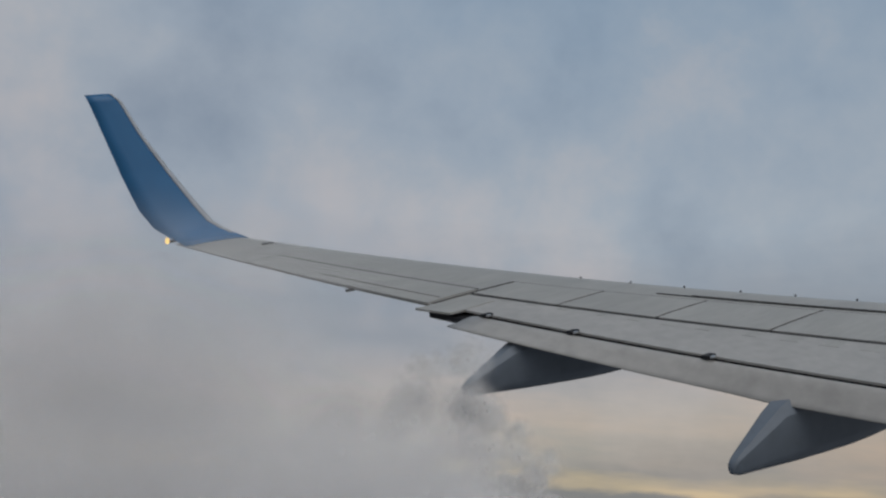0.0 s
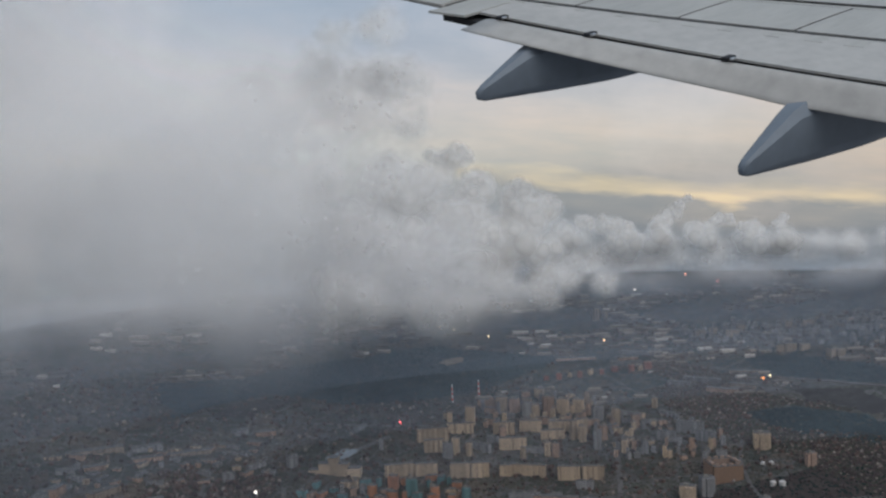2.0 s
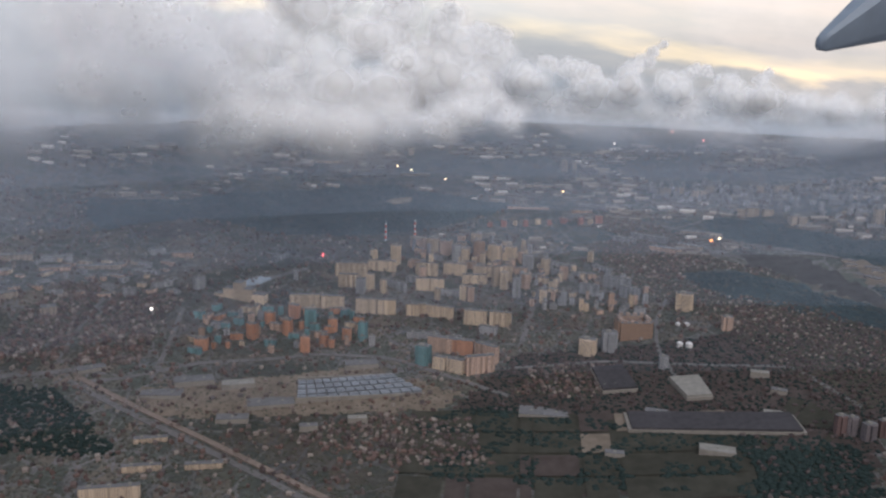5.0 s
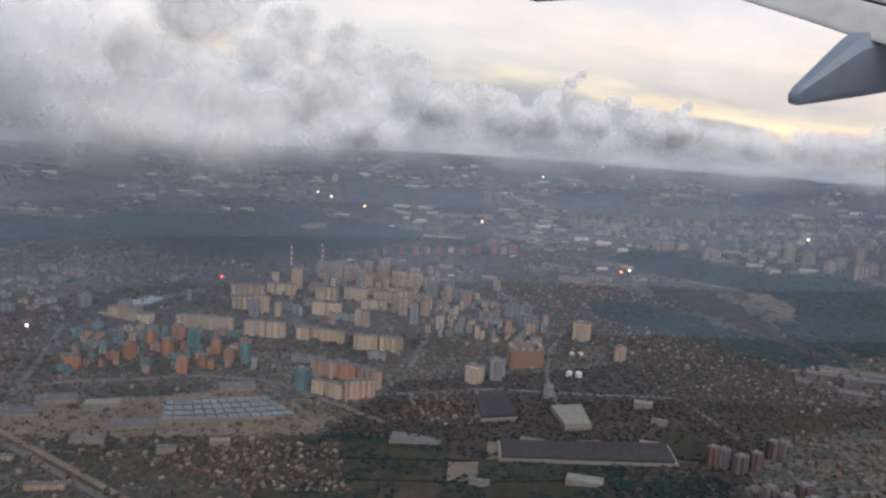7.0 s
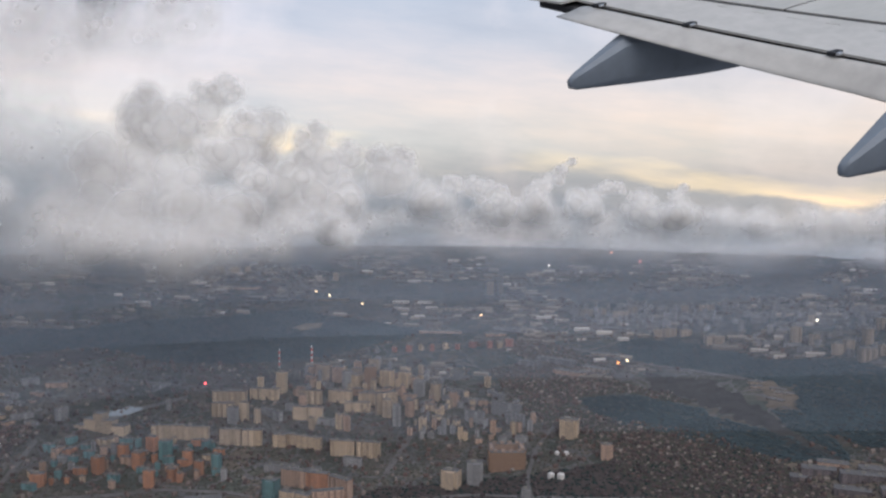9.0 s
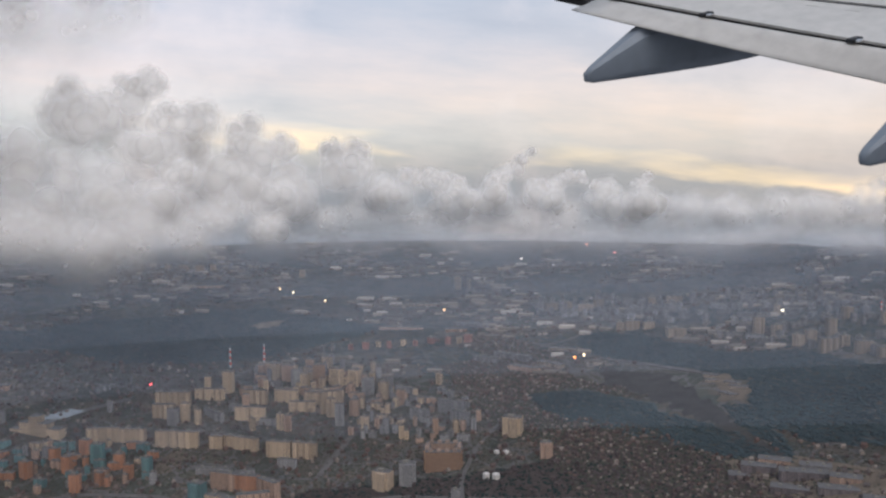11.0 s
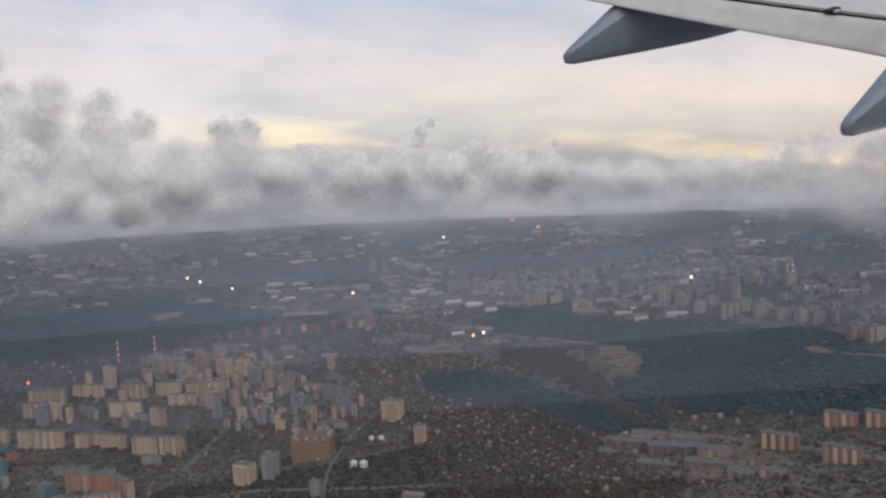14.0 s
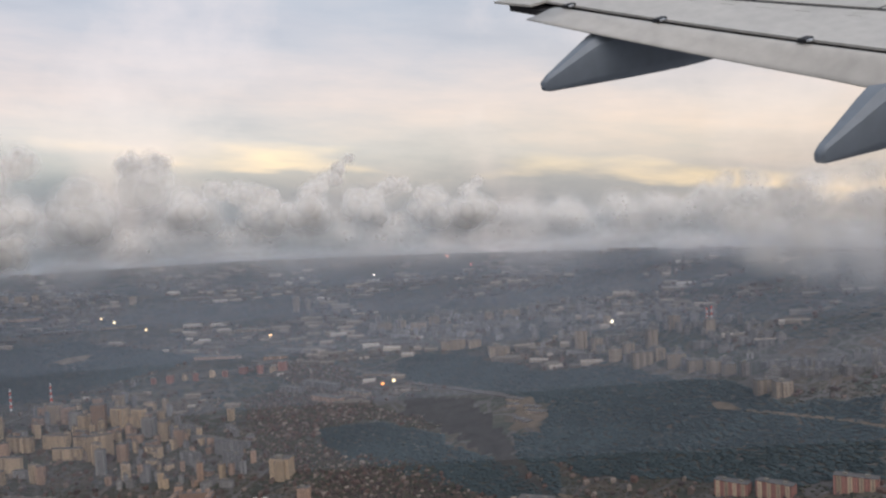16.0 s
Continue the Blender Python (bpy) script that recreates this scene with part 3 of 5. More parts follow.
TOWER_LOBES = [(-0.1, 1.14, 0.554, 0.025), (-0.07, 1.14, 0.539, 0.021), (-0.13, 1.14, 0.536, 0.036), (-0.1, 1.14, 0.502, 0.049), (-0.17, 1.14, 0.505, 0.045), (-0.04, 1.13, 0.49, 0.032), (-0.13, 1.13, 0.445, 0.058), (-0.07, 1.13, 0.43, 0.049), (-0.21, 1.14, 0.474, 0.058), (-0.01, 1.13, 0.369, 0.039), (-0.1, 1.13, 0.366, 0.058), (-0.02, 1.13, 0.428, 0.029), (-0.17, 1.13, 0.375, 0.058), (-0.05, 1.12, 0.319, 0.039), (0.01, 1.12, 0.317, 0.026), (-0.03, 1.12, 0.273, 0.029)]
BACK_TOWER_LOBES = [(-0.16, 1.6, 0.677, 0.042), (-0.08, 1.6, 0.683, 0.051), (-0.2, 1.6, 0.623, 0.056), (-0.08, 1.59, 0.6, 0.056)]
RIGHT_LOBES = [(1.41, 2.0, 0.268, 0.038), (1.47, 2.0, 0.211, 0.064), (1.37, 2.0, 0.225, 0.045), (1.28, 1.99, 0.27, 0.023), (1.5, 2.0, 0.147, 0.081), (1.43, 2.0, 0.16, 0.063), (1.35, 1.99, 0.173, 0.04), (1.56, 2.01, 0.229, 0.054), (1.61, 2.01, 0.177, 0.09), (1.55, 2.0, 0.073, 0.063), (1.7, 2.02, 0.199, 0.098), (1.32, 1.99, 0.228, 0.031)]
cloud("long bank of grey white cumulus low over the land", FAR_LOBES, CUMULUS, 14, 3)
cloud("smooth grey body of a long cloud bank", FAR_BODY_LOBES, SOFT_CUMULUS, 10, 15, wide=1.2, lift=0.0, per=0.2)
cloud("flat grey cumulus bank with low heads", FAR_RIGHT_LOBES, SOFT_CUMULUS, 14, 4, lift=0.1)
cloud("pale cumulus heads behind a taller cloud", MID_LOBES, CUMULUS, 14, 6)
cloud("tall heaped grey cumulus with a bright head", LEFT_LOBES, CUMULUS, 14, 5)
cloud("low grey cumulus hanging before a bank", FRONT_LOBES, SOFT_CUMULUS, 14, 8, lift=0.1)
cloud("huge grey cumulus wall reaching high", OUTER_LOBES, SOFT_CUMULUS, 14, 11)
cloud("towering white cumulus with a rounded head", TOWER_LOBES, SOFT_CUMULUS, 14, 7)
cloud("grey cloud mass behind a white tower", BACK_TOWER_LOBES, SOFT_CUMULUS, 14, 12, lift=0.0)
cloud("dark grey ragged cloud hanging low", RIGHT_LOBES, STORM, 16, 13, least=0.4, most=0.9, lift=-0.1, per=0.25)
rnd = random.Random(31)
base_lobes = [(-1.1 + 0.10 * i, 2.36 - 0.10 * (0.1 * i - 1.5) ** 2 + 0.05 * (i % 3), 0.178 + 0.012 * rnd.uniform(-1, 1) - 0.012 * max(0, 0.4 - 0.1 * i + 0.9), 0.06) for i in range(32)]
cloud("flat grey base of a long cloud bank", base_lobes, BASE, 9, 14, least=0.6, most=1.1, lift=-0.35, wide=1.7, high=0.75, per=0.15, floor=-0.9)
mist_lobes = [(-1.05 + 0.085 * i + rnd.uniform(-0.02, 0.02), 0.92 + rnd.uniform(-0.06, 0.06), 0.385 + 0.085 * j + rnd.uniform(-0.015, 0.015), 0.095) for i in range(11) for j in range(4) if i < 9 or j < 2]
cloud("wide drifting grey mist", mist_lobes, MIST, 6, 9, least=0.7, most=1.5, per=0.03, uneven=0.4, deep=0.05, lift=0.5, wide=1.3, floor=-1.0, form=0.1, under=0.2)
wisp_lobes = [(-1.0 + 0.07 * i + rnd.uniform(-0.02, 0.02), 0.93 + rnd.uniform(-0.05, 0.05), 0.335 + rnd.uniform(-0.05, 0.03), 0.06) for i in range(15)]
cloud("torn hanging wisps of mist", wisp_lobes, BASE, 6, 10, least=0.5, most=1.2, per=0.03, deep=0.06, high=1.25, lift=0.0, floor=-1.0)
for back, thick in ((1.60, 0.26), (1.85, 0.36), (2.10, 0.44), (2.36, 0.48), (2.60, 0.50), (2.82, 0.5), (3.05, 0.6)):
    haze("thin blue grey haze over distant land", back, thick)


# ---- the city: materials ----


def wall_material(name, color, glass=(0.045, 0.055, 0.07), storey=0.0024, bay=0.0030, share=0.45):
    """Rendered panels with rows of dark windows, one tint for each house."""
    k = Mat(name)
    sx = k.n.new("ShaderNodeSeparateXYZ")
    k.l.new(k.tc.outputs["Object"], sx.inputs[0])
    across = k.math("FRACT", k.math("DIVIDE", k.math("ADD", sx.outputs[0], k.math("MULTIPLY", sx.outputs[1], 1.0)), bay))
    up = k.math("FRACT", k.math("DIVIDE", sx.outputs[2], storey))
    win = k.math("MULTIPLY", k.math("GREATER_THAN", across, 1 - share), k.math("GREATER_THAN", up, 0.5))
    info = k.n.new("ShaderNodeObjectInfo")
    tint = k.ramp(info.outputs["Random"], ((0.0, 0.70), (0.5, 1.0), (1.0, 1.30)))
    stain = k.ramp(k.noise(220, 4, 0.6), ((0.3, 0.82), (0.7, 1.12)))
    base = k.mix(1.0, k.mix(1.0, color, tint, "MULTIPLY"), stain, "MULTIPLY")
    k.set(k.mix(win, base, glass), k.math("SUBTRACT", 0.85, k.math("MULTIPLY", win, 0.5)), 0.0, 0.12)
    return k.m


CREAM = wall_material("cream_panel_wall", (0.37, 0.285, 0.205), (0.07, 0.07, 0.08))
PINKISH = wall_material("pinkish_render_wall", (0.32, 0.22, 0.165), (0.07, 0.07, 0.08))
GREYW = wall_material("grey_panel_wall", (0.215, 0.21, 0.21), (0.07, 0.07, 0.08))
ORANGE = wall_material("orange_render_wall", (0.29, 0.145, 0.09), (0.09, 0.09, 0.09), share=0.35)
COURT = wall_material("apricot_brick_wall", (0.26, 0.165, 0.11), (0.12, 0.09, 0.08), share=0.35)
TEAL = wall_material("teal_render_wall", (0.10, 0.175, 0.178), (0.09, 0.10, 0.11), share=0.35)
CORAL = wall_material("coral_render_wall", (0.25, 0.125, 0.105), (0.11, 0.09, 0.09), share=0.35)
# distant walls: the fading of haze is put into wall and window colours
FARW = wall_material("haze_faded_wall", (0.155, 0.145, 0.145), (0.09, 0.09, 0.10))
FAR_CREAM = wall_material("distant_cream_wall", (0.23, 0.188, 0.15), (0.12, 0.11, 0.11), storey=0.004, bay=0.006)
DUSKY = wall_material("dusky_panel_wall", (0.125, 0.105, 0.105), (0.04, 0.04, 0.05))
BRICKW = wall_material("brown_brick_wall", (0.105, 0.068, 0.062), (0.05, 0.045, 0.05))
ROOF = plain("tarred_roof", (0.105, 0.100, 0.100), 0.95, 0.0, 120, 0.25, 0.05)
DARK_ROOF = plain("black_felt_roof", (0.042, 0.039, 0.041), 0.95, 0.0, 120, 0.3, 0.03)
PALE_ROOF = plain("pale_sheet_roof", (0.165, 0.152, 0.135), 0.9, 0.0, 120, 0.25, 0.05)
GLASS_ROOF = plain("grey_glass_roof", (0.11, 0.115, 0.125), 0.35, 0.0, 150, 0.35)
WHITE_WALL = plain("white_tank_paint", (0.42, 0.40, 0.38), 0.6, 0.0, 120, 0.12)
SHED_WALL = plain("pale_shed_wall", (0.16, 0.143, 0.125), 0.9, 0.0, 150, 0.2, 0.05)
RED_PAINT = plain("red_band_paint", (0.45, 0.07, 0.05), 0.6, 0.0, 90, 0.2)
ASPHALT = plain("worn_asphalt", (0.090, 0.083, 0.080), 0.9, 0.0, 90, 0.3, 0.1)
WATER = plain("still_water", (0.16, 0.17, 0.18), 0.15, 0.0, 40, 0.1, 0.5)
TRACK = plain("rusty_track_bed", (0.115, 0.085, 0.068), 0.9, 0.0, 140, 0.35)
SANDY = plain("bare_sandy_soil", (0.115, 0.092, 0.072), 0.95, 0.0, 60, 0.35, 0.05)
GRASSY = plain("dull_grass", (0.036, 0.034, 0.027), 0.95, 0.0, 50, 0.35, 0.03)
FALLOW_SOIL = plain("rough_fallow_soil", (0.048, 0.045, 0.043), 0.95, 0.0, 50, 0.35, 0.03)
# field soil, and the colour of two sheets that dim the near land
SOIL_AND_DIMMER = plain("tilled_soil_and_near_dimmer", (0.048, 0.038, 0.034), 0.95, 0.0, 60, 0.35, 0.03)

# the blue of distant haze is put into the leaf colour
leaf = Mat("haze_tinted_woodland")
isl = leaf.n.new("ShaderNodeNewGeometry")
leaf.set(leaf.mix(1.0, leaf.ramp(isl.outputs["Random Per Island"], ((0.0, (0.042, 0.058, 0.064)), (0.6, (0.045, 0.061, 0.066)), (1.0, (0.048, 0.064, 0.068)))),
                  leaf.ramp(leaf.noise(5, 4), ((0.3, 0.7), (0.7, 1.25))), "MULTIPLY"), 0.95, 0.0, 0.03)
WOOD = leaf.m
scrub = Mat("garden_trees")
isl = scrub.n.new("ShaderNodeNewGeometry")
scrub.set(scrub.ramp(isl.outputs["Random Per Island"], ((0.0, (0.042, 0.046, 0.036)), (0.6, (0.052, 0.051, 0.039)), (1.0, (0.066, 0.056, 0.044)))), 0.95, 0.0, 0.03)
SCRUB = scrub.m
# darker copy of the garden trees, its colour dims the near land
DIMMED_SCRUB = plain("dimmed_near_trees", (0.018, 0.026, 0.024), 0.95, 0.0, 90, 0.3, 0.03)
hm = Mat("house_roofs")
isl = hm.n.new("ShaderNodeNewGeometry")
hm.set(hm.ramp(isl.outputs["Random Per Island"], ((0.0, (0.048, 0.040, 0.040)), (0.35, (0.098, 0.064, 0.055)), (0.6, (0.078, 0.066, 0.064)), (0.85, (0.125, 0.096, 0.084)), (1.0, (0.19, 0.162, 0.142)))), 0.85, 0.0, 0.05)
HOUSE = hm.m
fr = Mat("distant_pale_roofs")
isl = fr.n.new("ShaderNodeNewGeometry")
fr.set(fr.ramp(isl.outputs["Random Per Island"], ((0.0, (0.07, 0.065, 0.062)), (0.5, (0.13, 0.115, 0.102)), (0.85, (0.21, 0.18, 0.155)), (1.0, (0.34, 0.31, 0.28)))), 0.85, 0.0, 0.05)
FAR_ROOF = fr.m

# ---- the city: tables of places (x, y in metres) ----
LONG_BLOCKS = [(-0.121, 1.812, -0.065, 1.821, 0.0237), (-0.063, 1.819, -0.019, 1.821, 0.0236), (0.005, 1.809, 0.043, 1.81, 0.0276), (0.045, 1.809, 0.08, 1.81, 0.0274), (0.1, 1.81, 0.124, 1.808, 0.021), (0.124, 1.817, 0.188, 1.796, 0.0209), (0.209, 1.781, 0.251, 1.776, 0.0265), (0.255, 1.775, 0.296, 1.77, 0.0264), (0.111, 1.916, 0.167, 1.914, 0.0243), (-0.057, 1.956, 0.009, 1.963, 0.0275), (0.007, 1.995, 0.064, 1.993, 0.0209), (0.105, 1.987, 0.151, 1.982, 0.0252), (0.163, 1.997, 0.209, 1.987, 0.0229), (0.202, 1.952, 0.251, 1.952, 0.0179), (0.223, 1.983, 0.272, 1.981, 0.0226), (0.263, 1.94, 0.3, 1.961, 0.0376), (-0.044, 1.913, -0.003, 1.914, 0.0246)]
GREY_BLOCKS = [(0.046, 1.94, 0.091, 1.903, 0.0134), (0.089, 1.953, 0.112, 1.943, 0.0135), (0.162, 1.9, 0.203, 1.893, 0.0109), (0.434, 1.908, 0.469, 1.893, 0.0196), (0.424, 1.988, 0.457, 1.974, 0.0091), (0.389, 2.044, 0.429, 2.016, 0.0093), (0.474, 2.029, 0.503, 1.984, 0.0092), (0.483, 1.932, 0.532, 1.906, 0.0243), (0.51, 1.89, 0.541, 1.862, 0.0217), (0.108, 1.724, 0.167, 1.721, 0.01), (0.178, 1.711, 0.205, 1.723, 0.0078), (0.238, 1.747, 0.269, 1.738, 0.014), (-0.426, 1.777, -0.402, 1.781, 0.0158), (-0.31, 1.837, -0.294, 1.853, 0.0226), (-0.385, 1.82, -0.354, 1.844, 0.0092), (-0.19, 1.989, -0.166, 2.024, 0.0071)]
TOWERS = [(0.06, 2.028, 0.02, 0.0399), (0.234, 2.055, 0.0234, 0.0446), (0.268, 2.059, 0.0259, 0.0353), (0.187, 2.064, 0.0213, 0.0308), (0.135, 2.093, 0.024, 0.0313), (0.162, 2.089, 0.024, 0.0288), (0.303, 2.063, 0.0235, 0.0305), (0.337, 2.021, 0.023, 0.0299), (0.372, 2.0, 0.0182, 0.0318), (0.407, 1.973, 0.0157, 0.027), (0.471, 2.058, 0.0117, 0.0212), (-0.131, 1.924, 0.0092, 0.0205), (0.618, 1.811, 0.0315, 0.0294), (0.672, 1.718, 0.018, 0.024), (0.048, 1.896, 0.011, 0.0264), (0.541, 1.601, 0.0147, 0.0202), (0.232, 2.152, 0.0148, 0.0221), (0.195, 2.14, 0.0172, 0.0221), (0.206, 2.053, 0.0164, 0.0282)]
TOWERS_B = [(0.309, 1.892, 0.0151, 0.0388), (0.286, 1.929, 0.0154, 0.033), (0.328, 1.931, 0.0176, 0.0286), (0.359, 1.868, 0.0127, 0.0255), (0.398, 1.857, 0.0106, 0.0254), (0.429, 1.832, 0.0084, 0.0229), (0.486, 1.842, 0.0095, 0.0273), (0.522, 1.834, 0.0095, 0.0253), (0.551, 1.848, 0.0086, 0.0192), (0.205, 1.88, 0.0129, 0.028), (0.22, 1.873, 0.0128, 0.0278), (0.155, 1.876, 0.0108, 0.0216), (0.004, 1.887, 0.0198, 0.0287), (0.021, 1.902, 0.0155, 0.0333), (0.122, 1.945, 0.0134, 0.0336), (0.424, 1.659, 0.0283, 0.0265), (0.461, 1.667, 0.0247, 0.0342)]
ORANGE_TOWERS = [(0.03, 1.713, 0.0151, 0.0301), (-0.063, 1.655, 0.0167, 0.0276), (-0.162, 1.686, 0.0183, 0.0266), (-0.104, 1.709, 0.0163, 0.0266), (-0.07, 1.745, 0.0207, 0.0311), (0.003, 1.703, 0.014, 0.022), (-0.034, 1.679, 0.014, 0.0199), (-0.238, 1.635, 0.0223, 0.0182), (0.143, 1.63, 0.0246, 0.0321), (-0.143, 1.742, 0.0167, 0.0209), (-0.027, 1.734, 0.0164, 0.0225), (-0.104, 1.772, 0.019, 0.0232)]
CURVED_BLOCK = [(0.149, 1.688, 0.192, 1.676, 0.0253), (0.192, 1.676, 0.228, 1.671, 0.0251), (0.233, 1.663, 0.268, 1.637, 0.0286), (0.162, 1.628, 0.182, 1.619, 0.0207), (0.186, 1.619, 0.213, 1.606, 0.0224), (0.216, 1.602, 0.262, 1.618, 0.0295)]
SHEDS = [(-0.249, 1.515, -0.191, 1.535, 0.0062), (-0.173, 1.52, -0.124, 1.536, 0.0053), (0.012, 1.602, 0.067, 1.617, 0.0056), (0.3, 1.471, 0.376, 1.465, 0.0025), (0.489, 1.464, 0.526, 1.456, 0.0025), (0.655, 1.434, 0.682, 1.428, 0.0041), (0.416, 1.36, 0.443, 1.357, 0.0039), (0.545, 1.35, 0.593, 1.339, 0.0061), (-0.122, 1.47, -0.051, 1.49, 0.0034), (-0.158, 1.431, -0.11, 1.439, 0.0042), (-0.291, 1.479, -0.227, 1.486, 0.0035), (0.667, 1.549, 0.695, 1.543, 0.007), (0.684, 1.497, 0.706, 1.488, 0.0042), (0.04, 1.448, 0.069, 1.454, 0.0059), (-0.029, 1.423, -0.002, 1.429, 0.0058), (-0.407, 1.519, -0.37, 1.545, 0.0036)]
GREENHOUSE = [(-0.047, 1.5), (0.15, 1.542), (0.091, 1.594), (-0.056, 1.561)]
TANKS = [(0.581, 1.674, 0.0106, 0.0087), (0.596, 1.67, 0.0116, 0.0087), (0.594, 1.755, 0.0081, 0.0051), (0.609, 1.752, 0.0091, 0.0051)]
CHIMNEYS = [(0.027, 2.146, 0.0063, 0.0423), (0.09, 2.176, 0.005, 0.0402)]
MASTS = [(1.296, 2.046, 0.0053, 0.0406), (1.293, 2.068, 0.0033, 0.0324)]
RING_BLOCK = [(0.483, 1.718, 0.538, 1.708, 0.0353)]
COLOUR_QUARTER = [(-0.251, 1.614), (0.056, 1.693), (0.008, 1.816), (-0.279, 1.786)]
HILL_QUARTER = [(-0.052, 2.029), (0.135, 2.014), (0.412, 1.933), (0.37, 2.102), (0.23, 2.183), (0.082, 2.125)]
MID_QUARTER = [(0.334, 1.831), (0.568, 1.786), (0.558, 1.967), (0.36, 2.042)]
FAR_QUARTER_A = [(0.821, 2.332), (0.974, 2.329), (1.089, 2.324), (1.213, 2.119), (1.307, 1.914), (1.344, 1.781), (1.318, 1.712), (1.267, 1.841), (1.139, 2.002), (0.95, 2.175)]
FAR_QUARTER_B = [(0.64, 2.508), (0.796, 2.516), (0.979, 2.394), (0.973, 2.318), (0.797, 2.356), (0.672, 2.418)]
FAR_QUARTER_C = [(-0.445, 2.619), (-0.175, 2.768), (0.021, 2.756), (-0.116, 2.658), (-0.39, 2.553)]
FAR_QUARTER_D = [(0.981, 2.415), (1.157, 2.383), (1.286, 2.205), (1.371, 2.0), (1.372, 1.855), (1.309, 1.947), (1.217, 2.135)]
FAR_QUARTER_E = [(1.321, 1.839), (1.388, 1.783), (1.447, 1.741), (1.43, 1.687), (1.367, 1.72), (1.314, 1.789)]
LEFT_QUARTER = [(-0.7, 1.691), (-0.333, 1.803), (-0.387, 1.939), (-0.749, 1.804)]
BRICK_VILLAGE = [(-0.55, 1.525), (-0.446, 1.54), (-0.452, 1.696), (-0.474, 1.812), (-0.543, 1.795), (-0.561, 1.693)]
NEAR_BLOCKS = [(-0.259, 1.368, -0.213, 1.381, 0.0056), (-0.252, 1.302, -0.2, 1.315, 0.0076), (-0.169, 1.319, -0.118, 1.33, 0.007), (-0.283, 1.236, -0.208, 1.255, 0.0175)]
RED_ROW = [(1.103, 1.496, 1.137, 1.471, 0.016), (1.152, 1.429, 1.183, 1.403, 0.016)]
RED_ROW_B = [(1.179, 1.509, 1.209, 1.487, 0.014), (1.216, 1.481, 1.247, 1.457, 0.014), (1.282, 1.443, 1.319, 1.424, 0.014)]
HOUSES_A = [(0.461, 1.985), (0.576, 1.887), (0.684, 1.713), (0.879, 1.546), (0.94, 1.599), (0.834, 1.781), (0.691, 1.876), (0.555, 2.037)]
HOUSES_B = [(0.468, 2.154), (0.575, 2.184), (0.67, 2.12), (0.769, 1.996), (0.856, 1.917), (0.837, 1.901), (0.72, 1.991), (0.642, 1.977), (0.607, 1.936), (0.511, 2.037)]
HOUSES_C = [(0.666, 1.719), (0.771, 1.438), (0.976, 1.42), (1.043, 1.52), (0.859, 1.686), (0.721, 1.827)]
HOUSES_D = [(-0.042, 1.406), (0.114, 1.347), (0.264, 1.353), (0.219, 1.467), (0.067, 1.48)]
HOUSES_E = [(0.48, 2.327), (0.661, 1.989), (0.72, 2.153), (0.585, 2.314)]
HOUSES_F = [(0.286, 1.548), (0.416, 1.514), (0.472, 1.617), (0.343, 1.64)]
FOREST_A = [(-0.463, 2.214), (-0.332, 2.316), (-0.015, 2.475), (0.33, 2.392), (0.207, 2.292), (0.115, 2.218), (-0.082, 2.148), (-0.222, 2.122), (-0.321, 2.152), (-0.407, 2.146)]
FOREST_B = [(0.741, 2.241), (0.774, 2.276), (0.865, 2.237), (0.947, 2.137), (1.029, 2.043), (1.137, 1.992), (1.203, 1.884), (1.28, 1.805), (1.308, 1.686), (1.405, 1.625), (1.33, 1.441), (1.259, 1.477), (1.125, 1.592), (1.055, 1.625), (1.009, 1.735), (0.997, 1.734), (1.018, 1.823), (1.015, 1.9), (0.946, 1.995), (0.85, 2.077), (0.766, 2.14)]
FOREST_C = [(0.642, 1.977), (0.721, 1.979), (0.8, 1.927), (0.888, 1.813), (0.948, 1.732), (0.991, 1.636), (1.013, 1.588), (0.925, 1.647), (0.842, 1.731), (0.757, 1.809), (0.68, 1.883)]
FOREST_D = [(-0.645, 2.14), (-0.463, 2.214), (-0.404, 2.141), (-0.497, 2.074), (-0.565, 1.999)]
FIELDS = [(0.121, 1.219), (0.602, 1.193), (0.613, 1.464), (0.132, 1.493)]
FIELDS_B = [(0.607, 1.35), (0.706, 1.332), (0.774, 1.421), (0.71, 1.484)]
GROVE_A = [(-0.543, 1.307), (-0.268, 1.335), (-0.423, 1.484), (-0.606, 1.436)]
GROVE_B = [(0.267, 1.504), (0.717, 1.37), (0.666, 1.245), (0.171, 1.32), (0.139, 1.482)]
GROVE_C = [(0.577, 1.243), (0.751, 1.213), (0.739, 1.347), (0.613, 1.359)]
SAND = [(0.951, 1.95), (0.989, 1.946), (1.013, 1.863), (0.992, 1.823), (0.955, 1.844), (0.973, 1.889)]
YARD = [(0.923, 1.63), (1.007, 1.597), (1.093, 1.51), (1.12, 1.448), (1.057, 1.442), (0.94, 1.517)]
RAIL_YARD = [(-0.262, 1.436), (0.181, 1.497), (0.209, 1.547), (0.045, 1.62), (-0.295, 1.505)]
ROADS_1 = [(-0.408, 1.502), (-0.293, 1.442), (-0.167, 1.377), (-0.06, 1.315), (0.049, 1.246)]
ROADS_2 = [(-0.39, 1.502), (-0.33, 1.528), (-0.228, 1.595), (-0.097, 1.631), (-0.036, 1.654), (0.09, 1.652), (0.192, 1.593), (0.286, 1.534)]
ROADS_3 = [(0.36, 1.939), (0.334, 1.826), (0.314, 1.713)]
ROADS_4 = [(0.603, 1.885), (0.561, 1.785), (0.542, 1.676), (0.554, 1.575)]
ROADS_5 = [(0.235, 1.617), (0.455, 1.638), (0.738, 1.575), (0.793, 1.433)]
